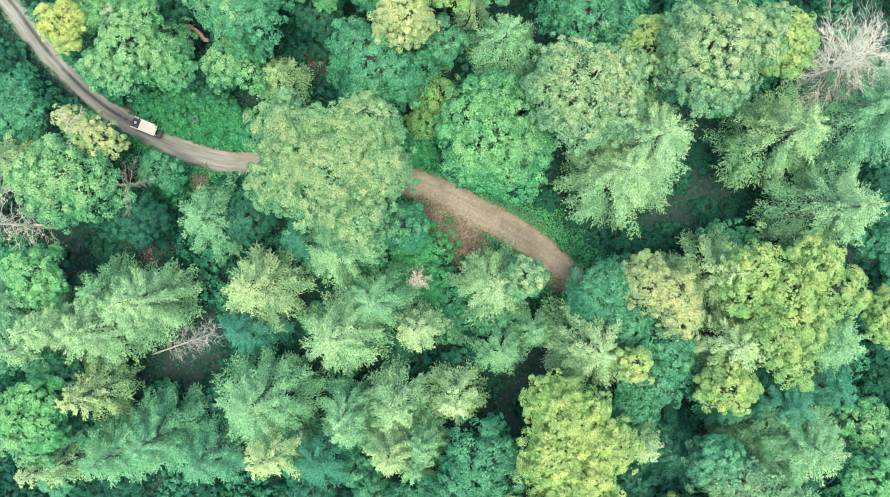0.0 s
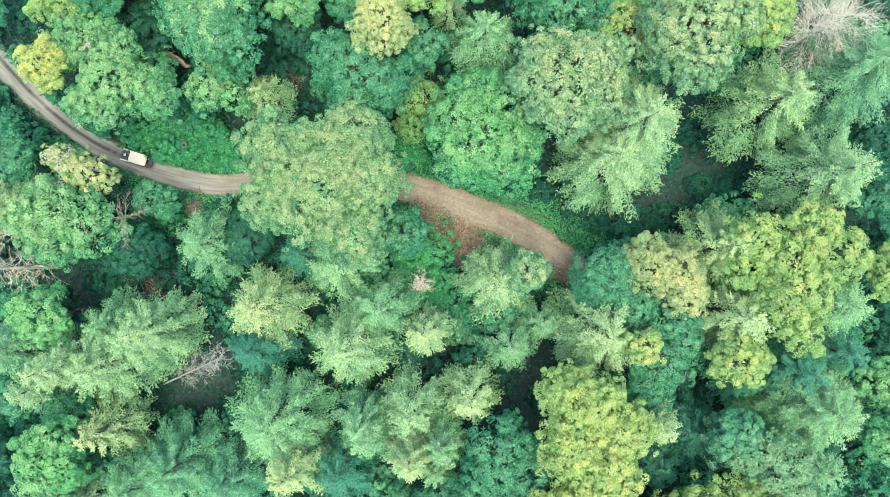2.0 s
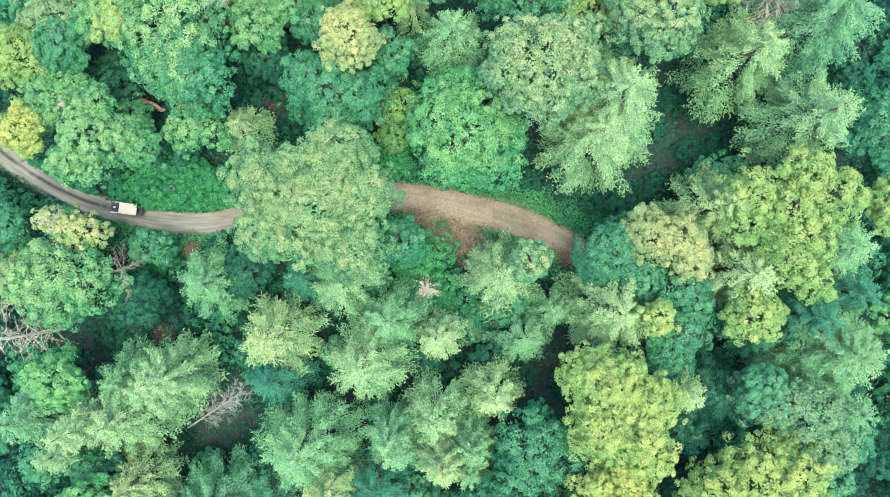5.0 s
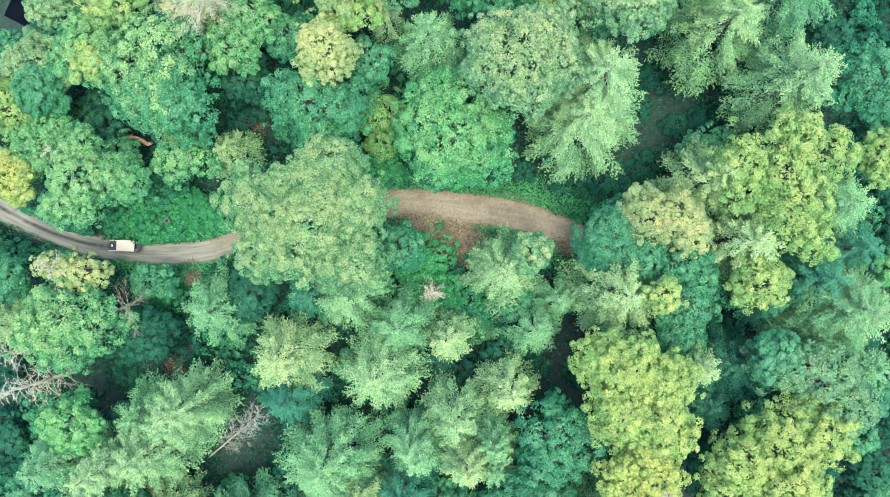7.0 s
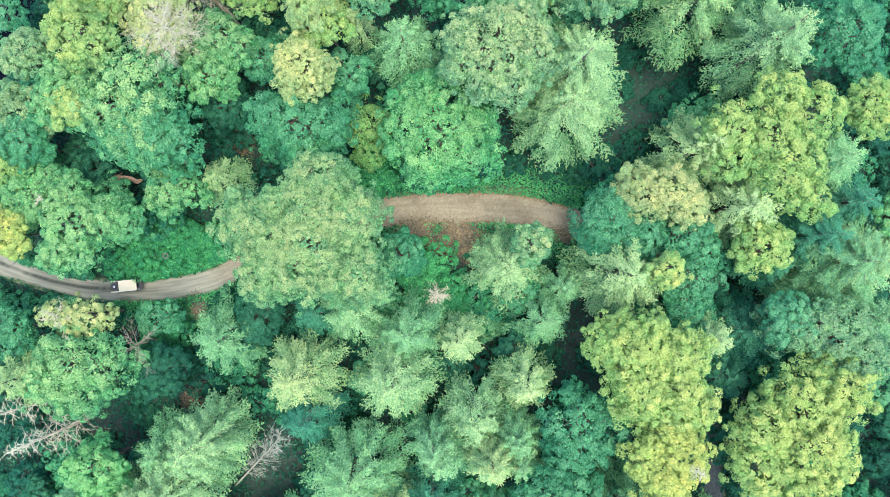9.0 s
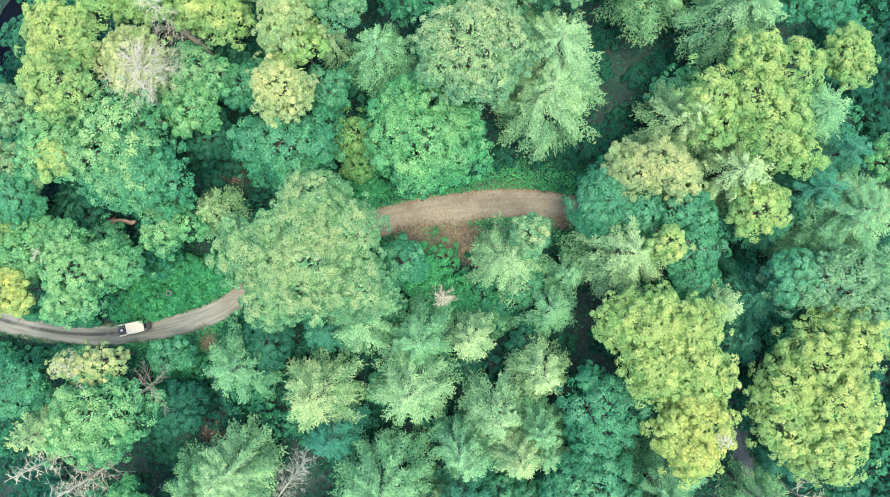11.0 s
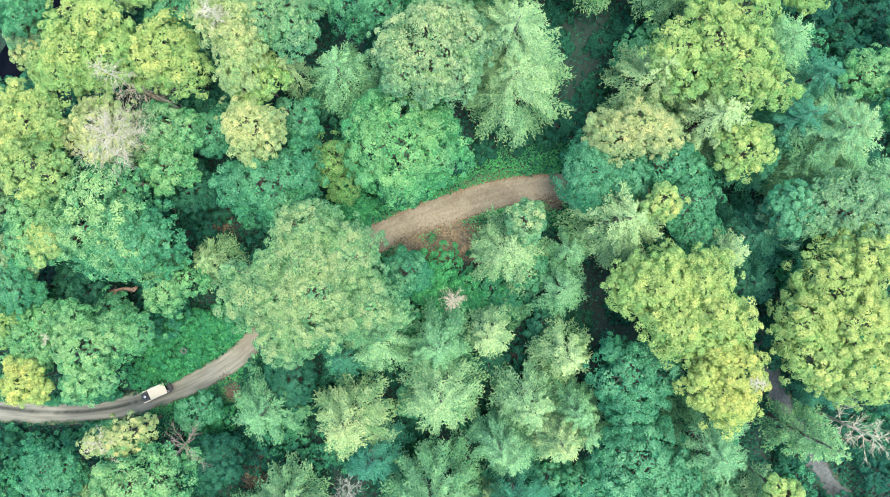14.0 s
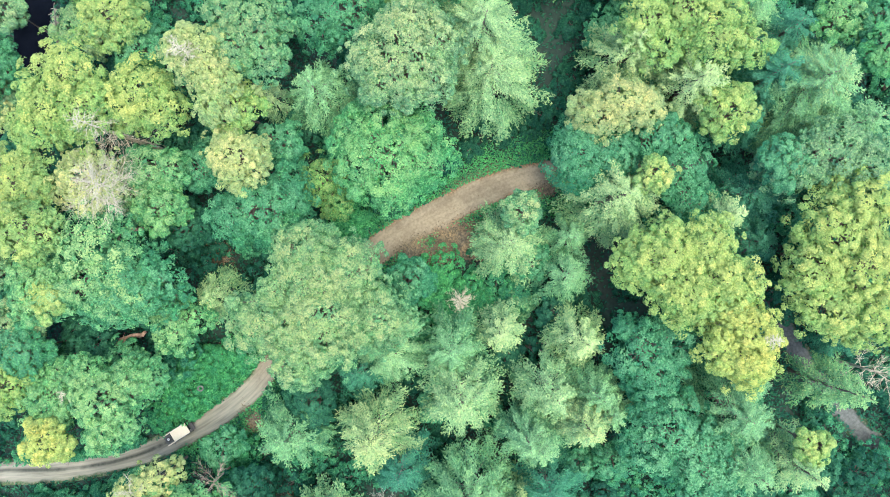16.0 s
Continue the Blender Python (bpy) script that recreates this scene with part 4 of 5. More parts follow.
leafy(52.4, -22.5, 17, 3.5, "ash", "pale green ash tree with a lobed crown")
leafy(54.9, -26.1, 18, 3.6, "maple", "deep green maple with a rounded leafy crown")
fir(28.4, -27.0, 14.6, 7.0, "deep_fir", "green fir tree darkened for the shade of others", 0.35)
fir(23.5, -31.3, 13.8, 6.1, "deep_fir", "green fir tree darkened for the shade of others", 0.35)
fir(43.4, -32.6, 18.9, 5.7, "fir", "tall blue-green fir tree with layered boughs", 0.45)
broadleaf(-13.0, 51.9, 22, [(3.1, 0.6, 3.3, 0), (-2.3, 0.5, 3.3, 1), (-0.1, -3.1, 3.4, 1), (-5.6, 0.0, 2.8, 2)], "lime", "tall yellowish-green broadleaf tree", pale=0.6, dense=1.3)
broadleaf(-8.0, 44.9, 20, [(1.0, -0.2, 3.4, 0), (-1.9, -0.1, 2.8, 1), (0.2, -3.6, 3.0, 1)], "lime", "tall yellowish-green broadleaf tree", pale=0.6, dense=1.3)
leafy(-2.9, 48.1, 18, 3.6, "maple", "deep green maple with a rounded leafy crown", pale=0.5)
broadleaf(0.1, 37.8, 24, [(0.3, 1.1, 3.0, 0), (0.2, 3.6, 2.1, 1), (-0.4, -1.7, 2.6, 1), (-3.3, -3.1, 2.1, 2)], "straw", "straw-yellow fading tree with thin leaves", blade=0.225, dense=1.2)
fir(1.7, 32.4, 18.9, 3.3, "pale_fir", "tall fir tree with pale grey-green boughs", 1.0)
broadleaf(6.0, 36.5, 24, [(1.5, 0.1, 3.7, 0), (-2.1, 0.3, 2.9, 1), (-0.9, -3.7, 2.7, 1.5), (0.8, 3.6, 2.6, 1)], "olive", "spreading olive-green tree with pale leaf tips", blade=0.225, pale=0.4)
leafy(-1.1, 51.9, 22, 4.0, "lime", "yellow-green broadleaf tree turning to autumn colour", pale=0.6, dense=1.2)
dead_fir(-13.7, 44.5, 24, 4.4, BLEACHED, lean=(-0.2, 1.3), limbs=96, low=0.28)
bare_tree(-19.5, 41.1, 20, 5.2, BLEACHED, "dead bare treetop with bleached pale branches", limbs=72, low=0.7)
leafy(-20.8, 44.0, 19, 4.8, "straw", "straw-yellow fading tree with thin leaves", pale=0.6, blade=0.22, dense=0.8)
broadleaf(-29.9, 36.4, 20, [(3.0, 2.1, 4.0, 0), (2.2, -2.6, 3.4, 1), (-1.1, -0.3, 3.7, 1), (-4.4, 2.2, 3.0, 1.5), (1.1, -6.2, 3.0, 2), (-1.8, -3.9, 3.0, 2)], "ash", "pale green ash tree with a lobed crown", pale=0.7)
leafy(-35.5, 39.0, 19, 2.7, "lime", "yellow-green broadleaf tree turning to autumn colour", pale=0.5)
leafy(-18.3, 35.2, 16, 3.7, "ash", "pale green ash tree with a lobed crown")
leafy(-26.0, 50.9, 20, 5.3, "lime", "tall yellowish-green broadleaf tree", pale=0.5, dense=1.2)
leafy(-44.4, 43.6, 14, 4.9, "willow", "pale grey-green willow with fine leaves")
broadleaf(-49.5, 35.2, 14, [(0.9, -1.5, 3.2, 0), (3.9, -1.3, 2.5, 1), (-1.7, -3.5, 2.9, 1)], "ash", "pale green ash tree with a lobed crown")
leafy(-29.6, 45.0, 22, 4.5, "lime", "tall yellowish-green broadleaf tree")
leafy(-2.1, 33.9, 20, 3.9, "lime", "yellow-green broadleaf tree turning to autumn colour")
leafy(-35.5, 40.8, 19, 4.3, "ash", "pale green ash tree with a lobed crown", pale=0.5)
leafy(-15.0, 38.6, 16, 4.2, "ash", "pale green ash tree with a lobed crown", pale=0.5)
leafy(-11.9, 34.8, 13, 3.2, "maple", "deep green maple with a rounded leafy crown", pale=0.5)
leafy(-19.3, 40.9, 15, 3.4, "olive", "spreading olive-green tree with pale leaf tips", pale=0.6)
shrub(-25.1, 34.9, 2, 2.5, "under", "dark green leafy shrub on the forest floor", 0.27)
shrub(-22.2, 30.8, 3, 2.8, "under", "dark green leafy shrub on the forest floor", 0.27)
shrub(10.7, -65.6, 4, 2.8, "maple", "green leafy bush by the road", 0.27)
shrub(20.7, -39.7, 5, 2.3, "under", "dark green leafy shrub on the forest floor", 0.27)
shrub(18.9, -43.0, 4, 1.6, "under", "dark green leafy shrub on the forest floor", 0.27)
bare_tree(12.5, -35.9, 24, 1.3, BLEACHED, "bare pale twigs of a dead treetop", limbs=18, low=0.86)
bare_tree(0.1, 39.4, 27, 1.8, BLEACHED, "bare pale twigs of a dead treetop", limbs=24, low=0.84)
bare_tree(-37.7, 50.3, 19, 1.5, BLEACHED, "dead bare tree with bleached pale branches", limbs=14, low=0.35, lean=(5.6, -5.1))
bare_tree(-47.3, 32.4, 17, 1.8, BLEACHED, "dead bare tree with bleached pale branches", limbs=14, low=0.35, lean=(2.6, -2.0))
shrub(11.4, -68.8, 5, 3.2, "maple", "green leafy bush by the road", 0.27)
leafy(-45.1, 39.7, 15, 3.7, "maple", "deep green maple with a rounded leafy crown")
fir(43.8, -24.4, 23.2, 7.9, "pale_fir", "tall fir tree with pale grey-green boughs", 0.5)
fir(40.5, -19.2, 22.4, 7.0, "deep_fir", "green fir tree darkened for the shade of others", 0.3)
fir(35.0, -20.1, 17.2, 5.8, "deep_fir", "green fir tree darkened for the shade of others", 0.3)
broadleaf(36.7, -31.3, 21, [(-0.3, 1.2, 3.7, 0), (0.8, -3.6, 3.3, 1), (-5.4, 4.1, 2.7, 2), (-3.1, 3.0, 2.8, 1)], "willow", "pale grey-green willow with fine leaves", pale=0.2)
broadleaf(26.8, -39.0, 22, [(1.9, 3.1, 4.1, 0), (0.1, -2.5, 4.6, 0), (-3.9, 2.0, 3.8, 0.5), (6.5, 2.6, 3.3, 1), (-6.4, -1.6, 3.3, 1), (-3.9, -7.4, 3.6, 1)], "lime", "broad yellow-green tree with fine leaves", blade=0.225, pale=0.55, dense=1.1)
broadleaf(-4.2, -36.6, 18, [(0.8, 1.9, 4.5, 0), (0.5, -2.8, 4.1, 0.5), (-2.6, 2.8, 3.1, 1), (-1.0, -5.7, 3.4, 1)], "maple", "deep green maple with a rounded leafy crown", pale=0.6)
fir(3.5, -41.2, 19.8, 8.5, "fir", "tall blue-green fir tree with layered boughs", 0.45)
fir(13.6, -49.9, 21.5, 4.9, "gold_fir", "tall fir tree with yellowish-green boughs", 0.2)
leafy(5.6, -50.2, 18, 2.3, "lime", "yellow-green broadleaf tree turning to autumn colour")
fir(2.4, -51.5, 20.6, 5.7, "pale_fir", "tall fir tree with pale grey-green boughs", 0.65)
fir(-1.5, -46.1, 20.6, 6.6, "fir", "tall blue-green fir tree with layered boughs", 0.45)
bare_tree(18.8, -54.7, 16, 4.2, BLEACHED, "bare cream-coloured tree with no leaves", limbs=20)
fir(24.9, -26.2, 12.0, 5.9, "deep_fir", "green fir tree darkened for the shade of others", 0.25)
fir(18.7, -34.3, 10.3, 4.8, "deep_fir", "green fir tree darkened for the shade of others", 0.25)
fir(-9.3, -26.7, 18.9, 5.0, "pale_fir", "tall fir tree with pale grey-green boughs", 0.55)
fir(-15.0, -21.3, 19.8, 4.9, "fir", "tall blue-green fir tree with layered boughs", 0.65)
fir(-5.9, -28.6, 17.2, 4.8, "fir", "tall blue-green fir tree with layered boughs", 0.55)
fir(-28.5, -10.7, 17.2, 5.8, "deep_fir", "green fir tree darkened for the shade of others", 0.35)
fir(-59.7, 11.8, 18.9, 5.7, "gold_fir", "tall fir tree with yellowish-green boughs", 0.65)
fir(-41.0, -6.6, 22.4, 6.2, "pale_fir", "tall fir tree with pale grey-green boughs", 0.65)
leafy(-56.1, -3.5, 16, 4.4, "bright", "bright green maple with a full leafy crown", pale=0.5)
leafy(54.8, 1.7, 20, 5.0, "maple", "deep green maple with a rounded leafy crown")
leafy(53.1, -7.6, 20, 3.5, "lime", "yellow-green broadleaf tree turning to autumn colour")
fir(20.5, -49.1, 13.8, 4.9, "deep_fir", "green fir tree darkened for the shade of others", 0.35)
leafy(50.2, -28.9, 20, 3.2, "bright", "bright green maple with a full leafy crown", pale=0.5)
fir(47.4, -18.0, 18.9, 6.7, "deep_fir", "green fir tree darkened for the shade of others", 0.35)
fir(-61.6, -7.5, 18.5, 6.4, "fir", "tall blue-green fir tree with layered boughs", 0.5)
fir(-58.5, -13.2, 18.0, 5.8, "pale_fir", "tall fir tree with pale grey-green boughs", 0.5)
leafy(-55.0, -18.0, 14, 4.2, "maple", "deep green maple with a rounded leafy crown")
leafy(-56.4, -24.0, 17, 4.4, "ash", "pale green ash tree with a lobed crown", pale=0.4)


# ---- logs, an old tyre, the off-road vehicle ----
def log(x, y, z, length, turn, radius, mat, label, rise=4.0):
    """A fallen trunk with snapped stubs and splintered ends."""
    COUNT[0] += 1
    rng = np.random.default_rng(COUNT[0])
    thing = tagged(new("fallen_log"), label, "log", "fallen logs")
    thing.matrix_world = pose(x, y, z, 0, -rise, turn)
    n = 9
    part("trunk", joined("trunk", [tube([(length * (k / (n - 1) - 0.5), 0.08 * rng.normal(), 0.06 * rng.normal()) for k in range(n)], [radius * (1.1 - 0.7 * k / (n - 1)) * rng.uniform(0.9, 1.1) for k in range(n)], 9)], mat), None, thing)
    for k in range(12):
        at = length * rng.uniform(-0.35, 0.5)
        a = rng.uniform(0, 2 * math.pi)
        ln = rng.uniform(0.5, 1.5)
        way = np.array((0.5, math.cos(a) * 0.8, math.sin(a) * 0.8 + 0.2))
        part("branch_stub", joined("branch_stub", [tube([(at, 0, 0), tuple(np.array((at, 0, 0)) + way * ln * 0.6), tuple(np.array((at, 0, 0)) + way * ln + (0.1, 0, 0))], [0.06, 0.04, 0.015], 4)], mat), None, thing)
    return thing


log(-37.7, 30.9, 5.0, 4.7, -35, 0.5, RUSTY, "broken reddish-brown log on low bushes")
log(-22.8, 36.8, 6.5, 7.1, -54, 0.24, RUSTY, "long brown fallen trunk among bushes")


def ring(bm, major, minor, m, around=28, about=10, flat=0.75):
    """A tyre's ring, its axis along the local z of m."""
    rows = []
    for i in range(around):
        a = 2 * math.pi * i / around
        row = []
        for k in range(about):
            b = 2 * math.pi * k / about
            rr = major + minor * math.cos(b)
            row.append(bm.verts.new(m @ Vector((math.cos(a) * rr, math.sin(a) * rr, math.sin(b) * minor * flat))))
        rows.append(row)
    for i in range(around):
        for k in range(about):
            bm.faces.new((rows[i][k], rows[(i + 1) % around][k], rows[(i + 1) % around][(k + 1) % about], rows[i][(k + 1) % about]))


def disc(bm, radius, thick, m, segments=24):
    bmesh.ops.create_cone(bm, cap_ends=True, segments=segments, radius1=radius, radius2=radius * 0.94, depth=thick, matrix=m)


def slab(bm, size, m, bevel=0.04, taper=(1.0, 1.0)):
    """A bevelled box whose top may be narrower than its base."""
    made = bmesh.ops.create_cube(bm, size=1.0)["verts"]
    for v in made:
        if v.co.z > 0:
            v.co.x *= taper[0]
            v.co.y *= taper[1]
        v.co = Vector((v.co.x * size[0], v.co.y * size[1], v.co.z * size[2]))
    edges = {e for v in made for e in v.link_edges}
    out = bmesh.ops.bevel(bm, geom=list(edges), offset=bevel, segments=2, affect="EDGES")
    done = {v for f in out["faces"] for v in f.verts} | {v for v in made if v.is_valid}
    bmesh.ops.transform(bm, matrix=m, verts=list(done))


CREAM = plain("cream_paint", (0.37, 0.325, 0.225), 0.55, coat=0.0, wear=0.06)
DARK_PAINT = plain("dark_green_paint", (0.022, 0.028, 0.025), 0.6, coat=0.0)
RUBBER = plain("tyre_rubber", (0.022, 0.022, 0.023), 0.85)
STEEL = plain("grey_steel", (0.35, 0.36, 0.36), 0.45, 0.7)
GLASS = plain("dark_window_glass", (0.02, 0.028, 0.03), 0.06, wear=0.02)
LAMP_GLASS = plain("lamp_glass", (0.6, 0.6, 0.58), 0.1)
RED_GLASS = plain("red_lamp_glass", (0.35, 0.03, 0.02), 0.2)
OLD_RUBBER = plain("weathered_rubber", (0.11, 0.108, 0.095), 0.9)


def made(build):
    bm = bmesh.new()
    build(bm)
    return bm


def wheel_parts(parent, m, spare=False):
    tyre = part("spare_tyre" if spare else "wheel", made(lambda bm: ring(bm, 0.30, 0.125 if spare else 0.10, m)), RUBBER, parent, "black rubber tyre")
    part("rim", made(lambda bm: disc(bm, 0.20, 0.08, m)), STEEL, tyre, "grey steel rim")
    part("hub", made(lambda bm: disc(bm, 0.07, 0.16, m, 12)), DARK_PAINT, tyre)


def off_roader(x, y, turn):
    """A boxy long-wheelbase off-road vehicle, front along +x: cream roof and bonnet, spare wheel on the bonnet."""
    car = tagged(new("off_road_vehicle"), "boxy off-road vehicle with cream roof and spare wheel on its bonnet", "car")
    car.matrix_world = pose(x, y, 0.03, 0, 0, turn)
    part("body", made(lambda bm: slab(bm, (4.25, 1.74, 0.72), pose(0, 0, 0.86), 0.05)), DARK_PAINT, car, "dark lower body")
    part("cab", made(lambda bm: slab(bm, (2.80, 1.68, 0.78), pose(-0.70, 0, 1.58), 0.05, (0.94, 0.93))), DARK_PAINT, car, "upright cab sides")
    roof = part("roof", made(lambda bm: slab(bm, (2.70, 1.64, 0.10), pose(-0.76, 0, 2.0), 0.045, (0.98, 0.97))), CREAM, car, "cream painted roof")
    for k in range(-3, 4):
        part("roof_rib", made(lambda bm: slab(bm, (2.4, 0.035, 0.02), pose(-0.76, k * 0.21, 2.055), 0.008)), CREAM, roof)
    for sy in (-1, 1):
        part("roof_rail", made(lambda bm: slab(bm, (2.6, 0.035, 0.05), pose(-0.76, sy * 0.80, 2.04), 0.012)), STEEL, roof)
    bonnet = part("bonnet", made(lambda bm: slab(bm, (1.12, 1.24, 0.12), pose(1.50, 0, 1.24), 0.05)), DARK_PAINT, car, "dark bonnet")
    wheel_parts(bonnet, pose(1.52, 0, 1.40), True)
    for sy in (-1, 1):
        part("wing", made(lambda bm: slab(bm, (1.25, 0.24, 0.16), pose(1.50, sy * 0.76, 1.16), 0.05)), CREAM, car, "cream front wing")
        for px in (1.42, -1.38):
            wheel_parts(car, pose(px, sy * 0.77, 0.39, 90, 0, 0))
            part("wheel_arch", made(lambda bm: slab(bm, (0.98, 0.10, 0.14), pose(px, sy * 0.87, 0.90), 0.04, (0.7, 1.0))), RUBBER, car)
        for px, w in ((0.42, 0.70), (-0.42, 0.72), (-1.45, 1.05)):
            part("side_window", made(lambda bm: slab(bm, (w, 0.03, 0.40), pose(px, sy * 0.825, 1.66, -sy * -4, 0, 0), 0.01)), GLASS, car)
        for px in (0.42, -0.42):
            door = part("door", made(lambda bm: slab(bm, (0.78, 0.03, 0.62), pose(px, sy * 0.875, 0.92), 0.012)), DARK_PAINT, car)
            part("handle", made(lambda bm: slab(bm, (0.14, 0.03, 0.03), pose(px - 0.24, sy * 0.90, 1.10), 0.008)), STEEL, door)
        part("headlight", made(lambda bm: disc(bm, 0.10, 0.06, pose(2.13, sy * 0.52, 0.98, 0, 90, 0), 16)), LAMP_GLASS, car)
        part("tail_light", made(lambda bm: disc(bm, 0.05, 0.04, pose(-2.13, sy * 0.72, 0.92, 0, 90, 0), 12)), RED_GLASS, car)
        mirror = part("mirror_arm", made(lambda bm: slab(bm, (0.03, 0.22, 0.03), pose(0.98, sy * 0.98, 1.34), 0.008)), DARK_PAINT, car)
        part("mirror", made(lambda bm: slab(bm, (0.05, 0.14, 0.20), pose(0.98, sy * 1.08, 1.40), 0.015)), DARK_PAINT, mirror)
    part("windscreen", made(lambda bm: slab(bm, (0.03, 1.46, 0.66), pose(0.80, 0, 1.66, 0, -34, 0), 0.01)), GLASS, car)
    part("rear_window", made(lambda bm: slab(bm, (0.03, 1.10, 0.38), pose(-2.10, 0, 1.66), 0.01)), GLASS, car)
    part("grille", made(lambda bm: slab(bm, (0.05, 0.72, 0.40), pose(2.14, 0, 0.95), 0.015)), RUBBER, car)
    part("front_bumper", made(lambda bm: slab(bm, (0.14, 1.74, 0.15), pose(2.24, 0, 0.62), 0.03)), STEEL, car)
    part("rear_bumper", made(lambda bm: slab(bm, (0.12, 1.60, 0.13), pose(-2.20, 0, 0.60), 0.03)), DARK_PAINT, car)
    part("rear_rack", made(lambda bm: slab(bm, (0.55, 1.50, 0.12), pose(-2.42, 0, 1.15), 0.02)), RUBBER, car, "black rear carrier")
    part("ladder", made(lambda bm: [slab(bm, (0.04, 0.04, 1.1), pose(-2.16, 0.5 + q, 1.35), 0.01) for q in (0, 0.28)] + [slab(bm, (0.03, 0.28, 0.03), pose(-2.16, 0.64, 1.0 + 0.25 * j), 0.008) for j in range(4)]), STEEL, car)
    return car


off_roader(-46.65, 18.11, 158)
old = tagged(new("old_tyre", None), "weathered old tyre lying on green bushes", "tyre")
old.location = (-38.6, 18.95, 2.85)
part("tread", made(lambda bm: ring(bm, 0.35, 0.09, pose(0, 0, 0, 12, 8, 0))), OLD_RUBBER, old)


# ---- filler woods and undergrowth ----
TAKEN = [(o.location.x, o.location.y) for o in scene.objects if o.parent is None and o.name.split(".")[0] in ("fir_tree", "broadleaf_tree", "dead_tree")]
rng = np.random.default_rng(77)


def in_reach(x, y):
    """Whether a place lies on the ground that the turning view sweeps over."""
    for k in range(8):
        a = radians(-54.5 * k / 7)
        if abs(x * math.cos(a) + y * math.sin(a)) < 72 and abs(-x * math.sin(a) + y * math.cos(a)) < 42:
            return True
    return False


def open_spot(x, y, gap):
    return in_reach(x, y) and all((x - a) ** 2 + (y - b) ** 2 > (c + 1.4) ** 2 for a, b, c in HOLLOWS) and road_edge(x, y) > 2.8 and ((TRACK_FINE[:, :2] - (x, y)) ** 2).sum(1).min() > 12 and stream_distance(x, y) > 4.2 and all((x - a) ** 2 + (y - b) ** 2 > (c + 1.5) ** 2 for a, b, c in BARE) and all((x - a) ** 2 + (y - b) ** 2 > gap * gap for a, b in TAKEN)


HOLLOWS = [
    (34.9, 11.5, 3.2), (35.7, 15.6, 2.8), (36.5, 7.3, 2.8), (15.8, 15.7, 2.5), (15.0, 33.5, 4.2), (48.1, 22.2, 2.7), (-40.5, -17.0, 4.2), (-39.2, -21.2, 3.3),
    (-22.3, -19.5, 2.3), (6.7, -23.6, 4.2), (10.0, -18.5, 3.8), (2.5, -27.3, 2.9), (32.8, -21.8, 3.2), (30.8, -25.9, 2.5), (-35.8, -11.5, 1.8), (-20.2, -3.5, 1.8),
    (-58.0, -0.5, 3.0), (33.0, 8.1, 4.2), (29.4, 3.0, 2.7), (-26.3, 35.1, 3.8), (-25.5, -13.6, 2.3), (-39.1, 50.1, 2.5),
]
BARE = [(0.2, 1.2, 5.4), (-4.6, 5.1, 3.2), (2.5, -2.7, 2.7), (14.7, -5.6, 1.8), (-39.0, 9.9, 1.5), (-21.2, 28.7, 2.2), (-33.1, 19.8, 1.4), (-45.8, -1.4, 2.3), (10.5, 4.5, 5.1), (11.4, -3.4, 2.7)]


def scatter(name, mat, label, n, cx, cy, rx, ry, turn, low, high, blade, gap):
    """Loose leaves over an oval of ground, thinning outwards, clear of the road."""
    p = rng.normal(0, 0.45, (n, 2)) * (rx, ry) if rx < 60 else rng.uniform(-1, 1, (n, 2)) * (rx, ry)
    c, s = math.cos(turn), math.sin(turn)
    p = p @ np.array(((c, s), (-s, c))) + (cx, cy)
    far = np.array([road_edge(x, y) for x, y in p])
    p = p[far > gap + 0.9 * rng.uniform(size=len(p)) * (gap > -9)]
    p = np.array([q for q in p if stream_distance(q[0], q[1]) > 2.8 and track_distance(q[0], q[1]) > 1.1])
    if name != "leaf_litter":
        # little grows in the deep shade of the hollows
        shade = np.zeros(len(p), dtype=bool)
        for a, b, c in HOLLOWS:
            shade |= ((p - (a, b)) ** 2).sum(1) < (c + 0.6) ** 2
        p = p[~(shade & (rng.uniform(size=len(p)) < 0.65))]
        p = np.array([q for q in p if all((q[0] - a) ** 2 + (q[1] - b) ** 2 > (c * (0.6 + 0.6 * rng.uniform())) ** 2 for a, b, c in BARE)])
    z = np.array([max(rest_height(x, y), 0.06 * (road_distance(x, y) < 4) - 2) for x, y in p])
    z += rng.uniform(low, high, len(p)) * np.array([max(0.1, 0.8 + noise.noise((x * 0.2, y * 0.2, 9))) for x, y in p])
    a = rng.uniform(0, 2 * math.pi, len(p))
    ln = rng.uniform(0.5, 1.1, len(p)) * blade
    al = np.stack([np.cos(a), np.sin(a), rng.normal(0, 0.3, len(p))], 1) * ln[:, None]
    sd = np.stack([-np.sin(a), np.cos(a), rng.normal(0, 0.3, len(p))], 1) * (ln * 0.62)[:, None]
    tagged(new(name, leaves(name, mat, np.column_stack([p, z]), al, sd, None)), label, name.replace("_", " "), kind="stuff")


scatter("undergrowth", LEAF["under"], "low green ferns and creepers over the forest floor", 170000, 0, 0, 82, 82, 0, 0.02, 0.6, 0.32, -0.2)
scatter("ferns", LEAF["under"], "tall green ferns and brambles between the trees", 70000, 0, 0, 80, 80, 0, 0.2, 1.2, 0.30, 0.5)


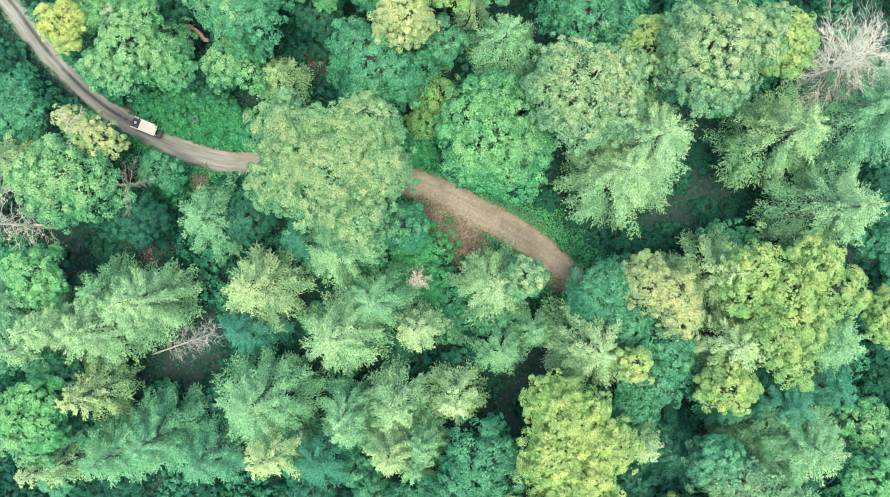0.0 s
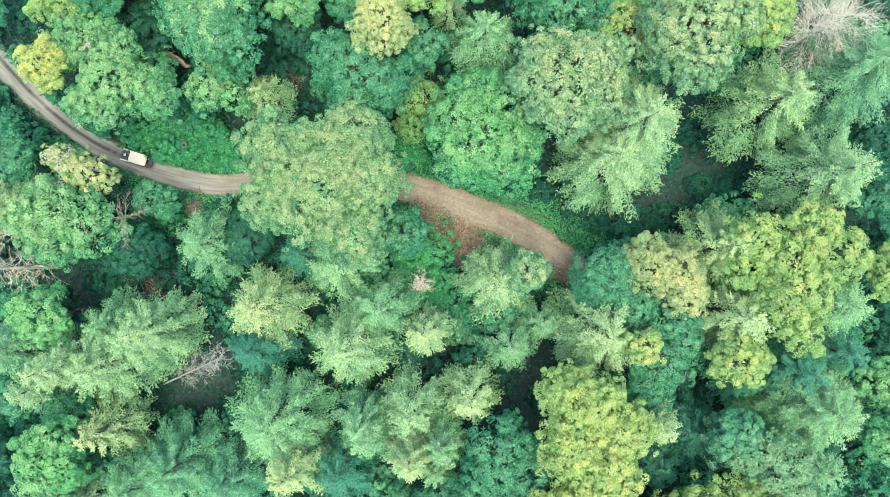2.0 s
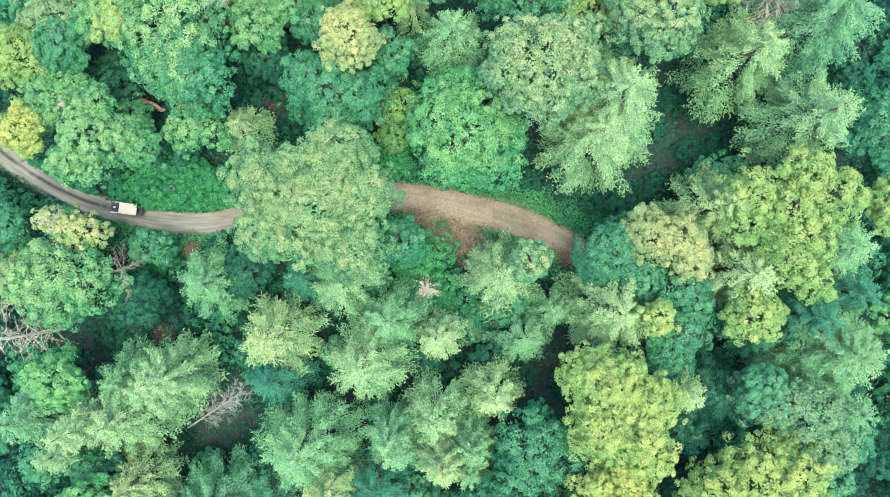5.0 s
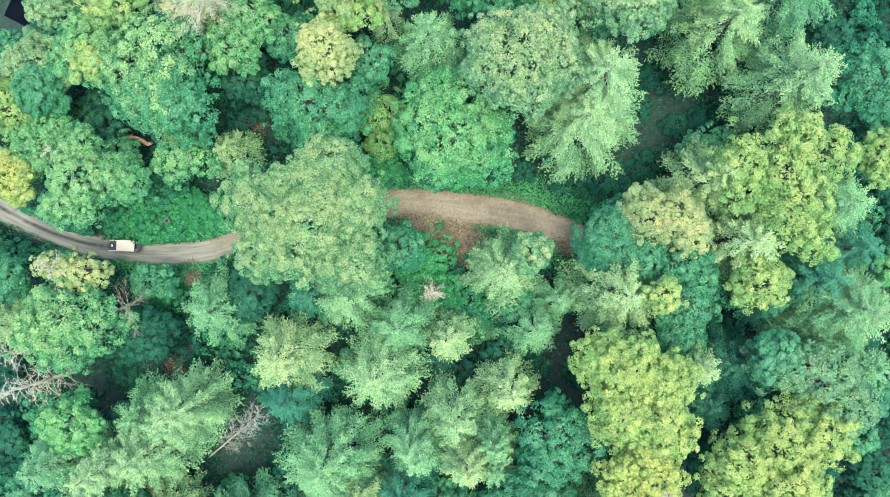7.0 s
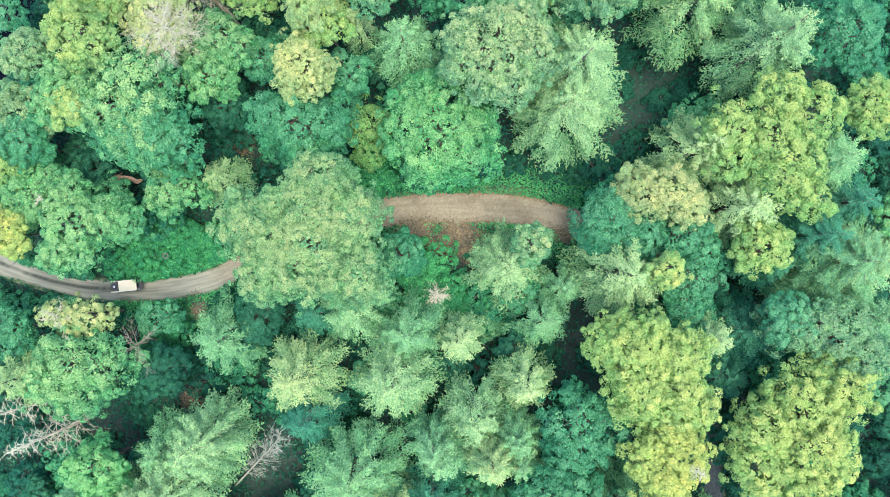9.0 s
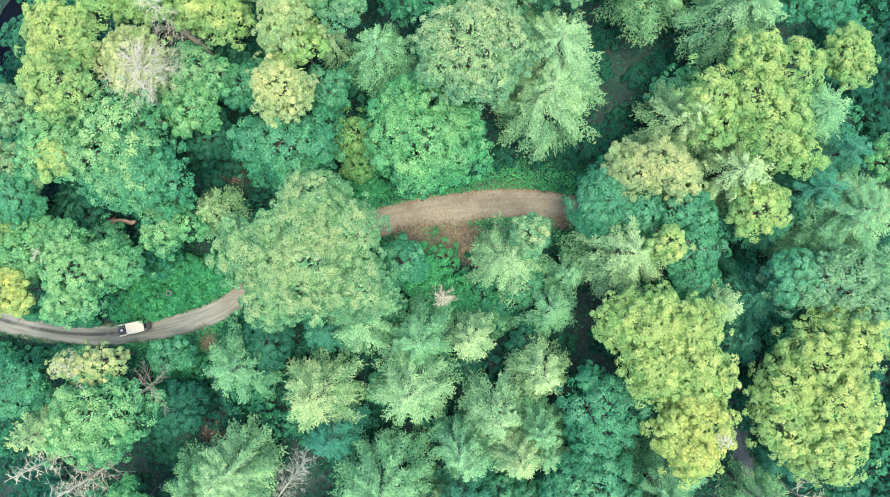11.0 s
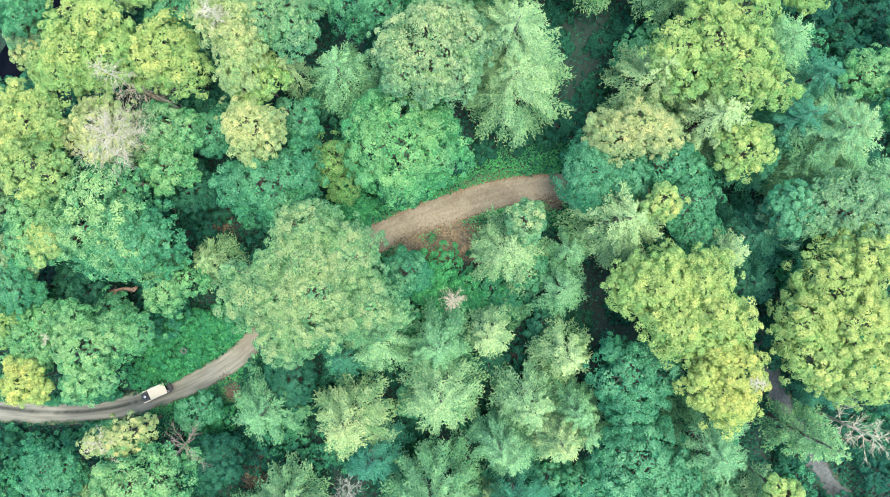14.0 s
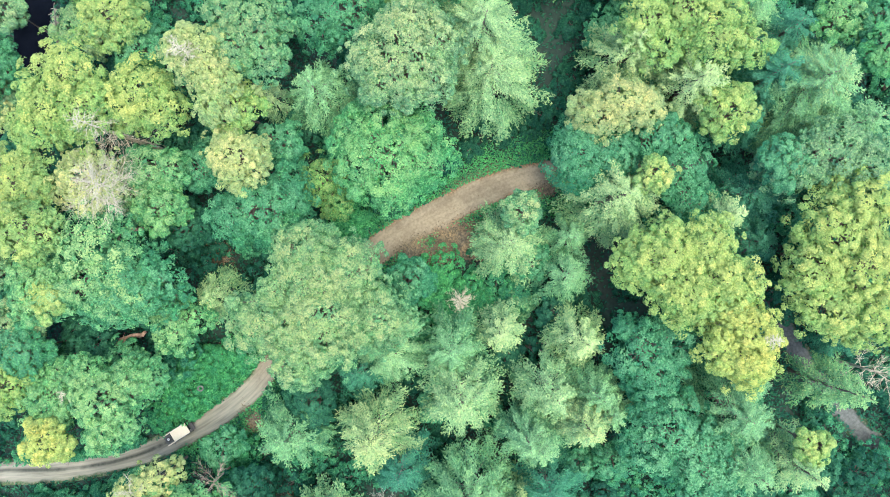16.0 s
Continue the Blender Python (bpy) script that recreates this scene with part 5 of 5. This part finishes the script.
def verge():
    """Low herbs along both edges of the road, outside the wheel tracks and the patches of fallen leaves."""
    n = 42000
    k = rng.integers(60, len(ROAD_FINE) - 1, n)
    way = unit(np.gradient(ROAD_FINE[:, :2], axis=0))[k]
    off = (ROAD_FINE[k, 2] * 0.5 + 0.25 + 4.2 * rng.uniform(size=n) ** 1.3) * rng.choice((-1, 1), n)
    p = ROAD_FINE[k, :2] + np.stack([-way[:, 1], way[:, 0]], 1) * off[:, None] + rng.normal(0, 0.25, (n, 2))
    bare = np.zeros(n, dtype=bool)
    for a, b, c in BARE[:5]:
        bare |= (p[:, 0] - a) ** 2 + (p[:, 1] - b) ** 2 < (c * rng.uniform(0.45, 0.95, n)) ** 2
    p = p[~bare]
    p = np.array([q for q in p if road_edge(q[0], q[1]) > 0.1])
    z = np.array([max(0.0, rest_height(x, y)) for x, y in p]) + rng.uniform(0.04, 0.5, len(p))
    a = rng.uniform(0, 2 * math.pi, len(p))
    ln = rng.uniform(0.08, 0.17, len(p))
    al = np.stack([np.cos(a), np.sin(a), rng.normal(0, 0.25, len(p))], 1) * ln[:, None]
    sd = np.stack([-np.sin(a), np.cos(a), rng.normal(0, 0.25, len(p))], 1) * (ln * 0.7)[:, None]
    tagged(new("verge_herbs", leaves("verge_herbs", LEAF["ivy"], np.column_stack([p, z]), al, sd)), "low green herbs along the edges of the dirt road", "herbs", kind="stuff")


verge()
scatter("leaf_litter", LITTER, "fallen reddish-brown leaves on the ground", 9000, 0.2, 1.2, 6.8, 2.5, -0.44, 0.05, 0.35, 0.17, -9)
scatter("leaf_litter", LITTER, "fallen reddish-brown leaves on the ground", 3600, -4.6, 5.1, 4.1, 1.9, -0.44, 0.05, 0.35, 0.17, -9)
scatter("leaf_litter", LITTER, "fallen reddish-brown leaves on the ground", 2000, 2.5, -2.7, 3.4, 2.5, 0.00, 0.05, 0.35, 0.17, -9)
scatter("leaf_litter", LITTER, "fallen reddish-brown leaves on the ground", 500, 14.7, -5.6, 2.2, 1.4, -0.70, 0.05, 0.35, 0.17, -9)
scatter("leaf_litter", LITTER, "fallen reddish-brown leaves on the ground", 1500, -38.8, 9.9, 2.0, 2.4, 0.00, 0.05, 0.35, 0.17, -9)
scatter("leaf_litter", LITTER, "fallen reddish-brown leaves on the ground", 800, -21.2, 28.7, 2.7, 2.2, 0.00, 0.05, 0.35, 0.17, -9)
scatter("leaf_litter", LITTER, "fallen reddish-brown leaves on the ground", 250, -33.1, 19.8, 1.7, 1.4, 0.00, 0.05, 0.35, 0.17, -9)
scatter("leaf_litter", LITTER, "fallen reddish-brown leaves on the ground", 700, -45.8, -1.4, 2.9, 2.0, 0.00, 0.05, 0.35, 0.17, -9)
scatter("leaf_litter", LITTER, "fallen reddish-brown leaves on the ground", 600, 10.5, 4.3, 6.3, 0.8, -0.56, 0.05, 0.35, 0.17, -9)
scatter("leaf_litter", LITTER, "fallen reddish-brown leaves on the ground", 1200, 11.4, -3.4, 3.4, 1.0, -0.66, 0.05, 0.35, 0.17, -9)
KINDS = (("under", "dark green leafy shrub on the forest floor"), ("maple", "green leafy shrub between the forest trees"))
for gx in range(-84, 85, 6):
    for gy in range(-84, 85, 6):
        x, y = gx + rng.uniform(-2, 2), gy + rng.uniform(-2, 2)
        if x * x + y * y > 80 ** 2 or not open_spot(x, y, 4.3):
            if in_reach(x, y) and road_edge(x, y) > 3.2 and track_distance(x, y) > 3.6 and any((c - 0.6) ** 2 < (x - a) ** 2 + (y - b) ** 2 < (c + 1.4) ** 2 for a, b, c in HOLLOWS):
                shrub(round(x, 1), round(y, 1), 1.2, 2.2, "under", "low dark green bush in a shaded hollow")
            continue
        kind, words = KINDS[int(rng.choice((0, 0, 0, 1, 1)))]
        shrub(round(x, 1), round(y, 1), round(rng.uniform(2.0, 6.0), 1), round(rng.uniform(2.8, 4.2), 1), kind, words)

# young trees in the gaps, five models and their copies
BUSHES = [(o.location.x, o.location.y) for o in scene.objects if o.parent is None and o.name.split(".")[0] == "shrub"]
YOUNG = []
for k in range(130):
    for attempt in range(30):
        x, y = rng.uniform(-72, 72, 2)
        if x * x + y * y < 76 ** 2 and open_spot(x, y, 3.0) and all((x - a) ** 2 + (y - b) ** 2 > 9 for a, b in BUSHES):
            break
    else:
        continue
    BUSHES.append((x, y))
    if len(YOUNG) < 5:
        YOUNG.append(leafy(round(x, 1), round(y, 1), 6.0 + len(YOUNG) * 0.8, 2.2 + 0.25 * len(YOUNG), ("under", "maple", "under")[len(YOUNG) % 3], "young green broadleaf tree in the undergrowth", name="sapling", blade=0.46))
    else:
        turn = rng.uniform(0, 360)
        if (x + 36.5) ** 2 + (y - 8.8) ** 2 > 9:
            copy_thing(YOUNG[k % 5], pose(x, y, rest_height(x, y), 0, 0, turn))

# woods past the seen ground, copies of the trees at hand
MODELS = [o for o in scene.objects if o.parent is None and o.name.split(".")[0] in ("fir_tree", "broadleaf_tree")][3:60:4]
for k in range(24):
    a = 2 * math.pi * k / 24 + rng.uniform(-0.04, 0.04)
    d = 98 + (k % 3) * 12 + rng.uniform(-4, 4)
    x, y = d * math.cos(a), d * math.sin(a)
    if road_distance(x, y) > 6:
        copy_thing(MODELS[k % len(MODELS)], pose(x, y, rest_height(x, y), 0, 0, rng.uniform(0, 360)))
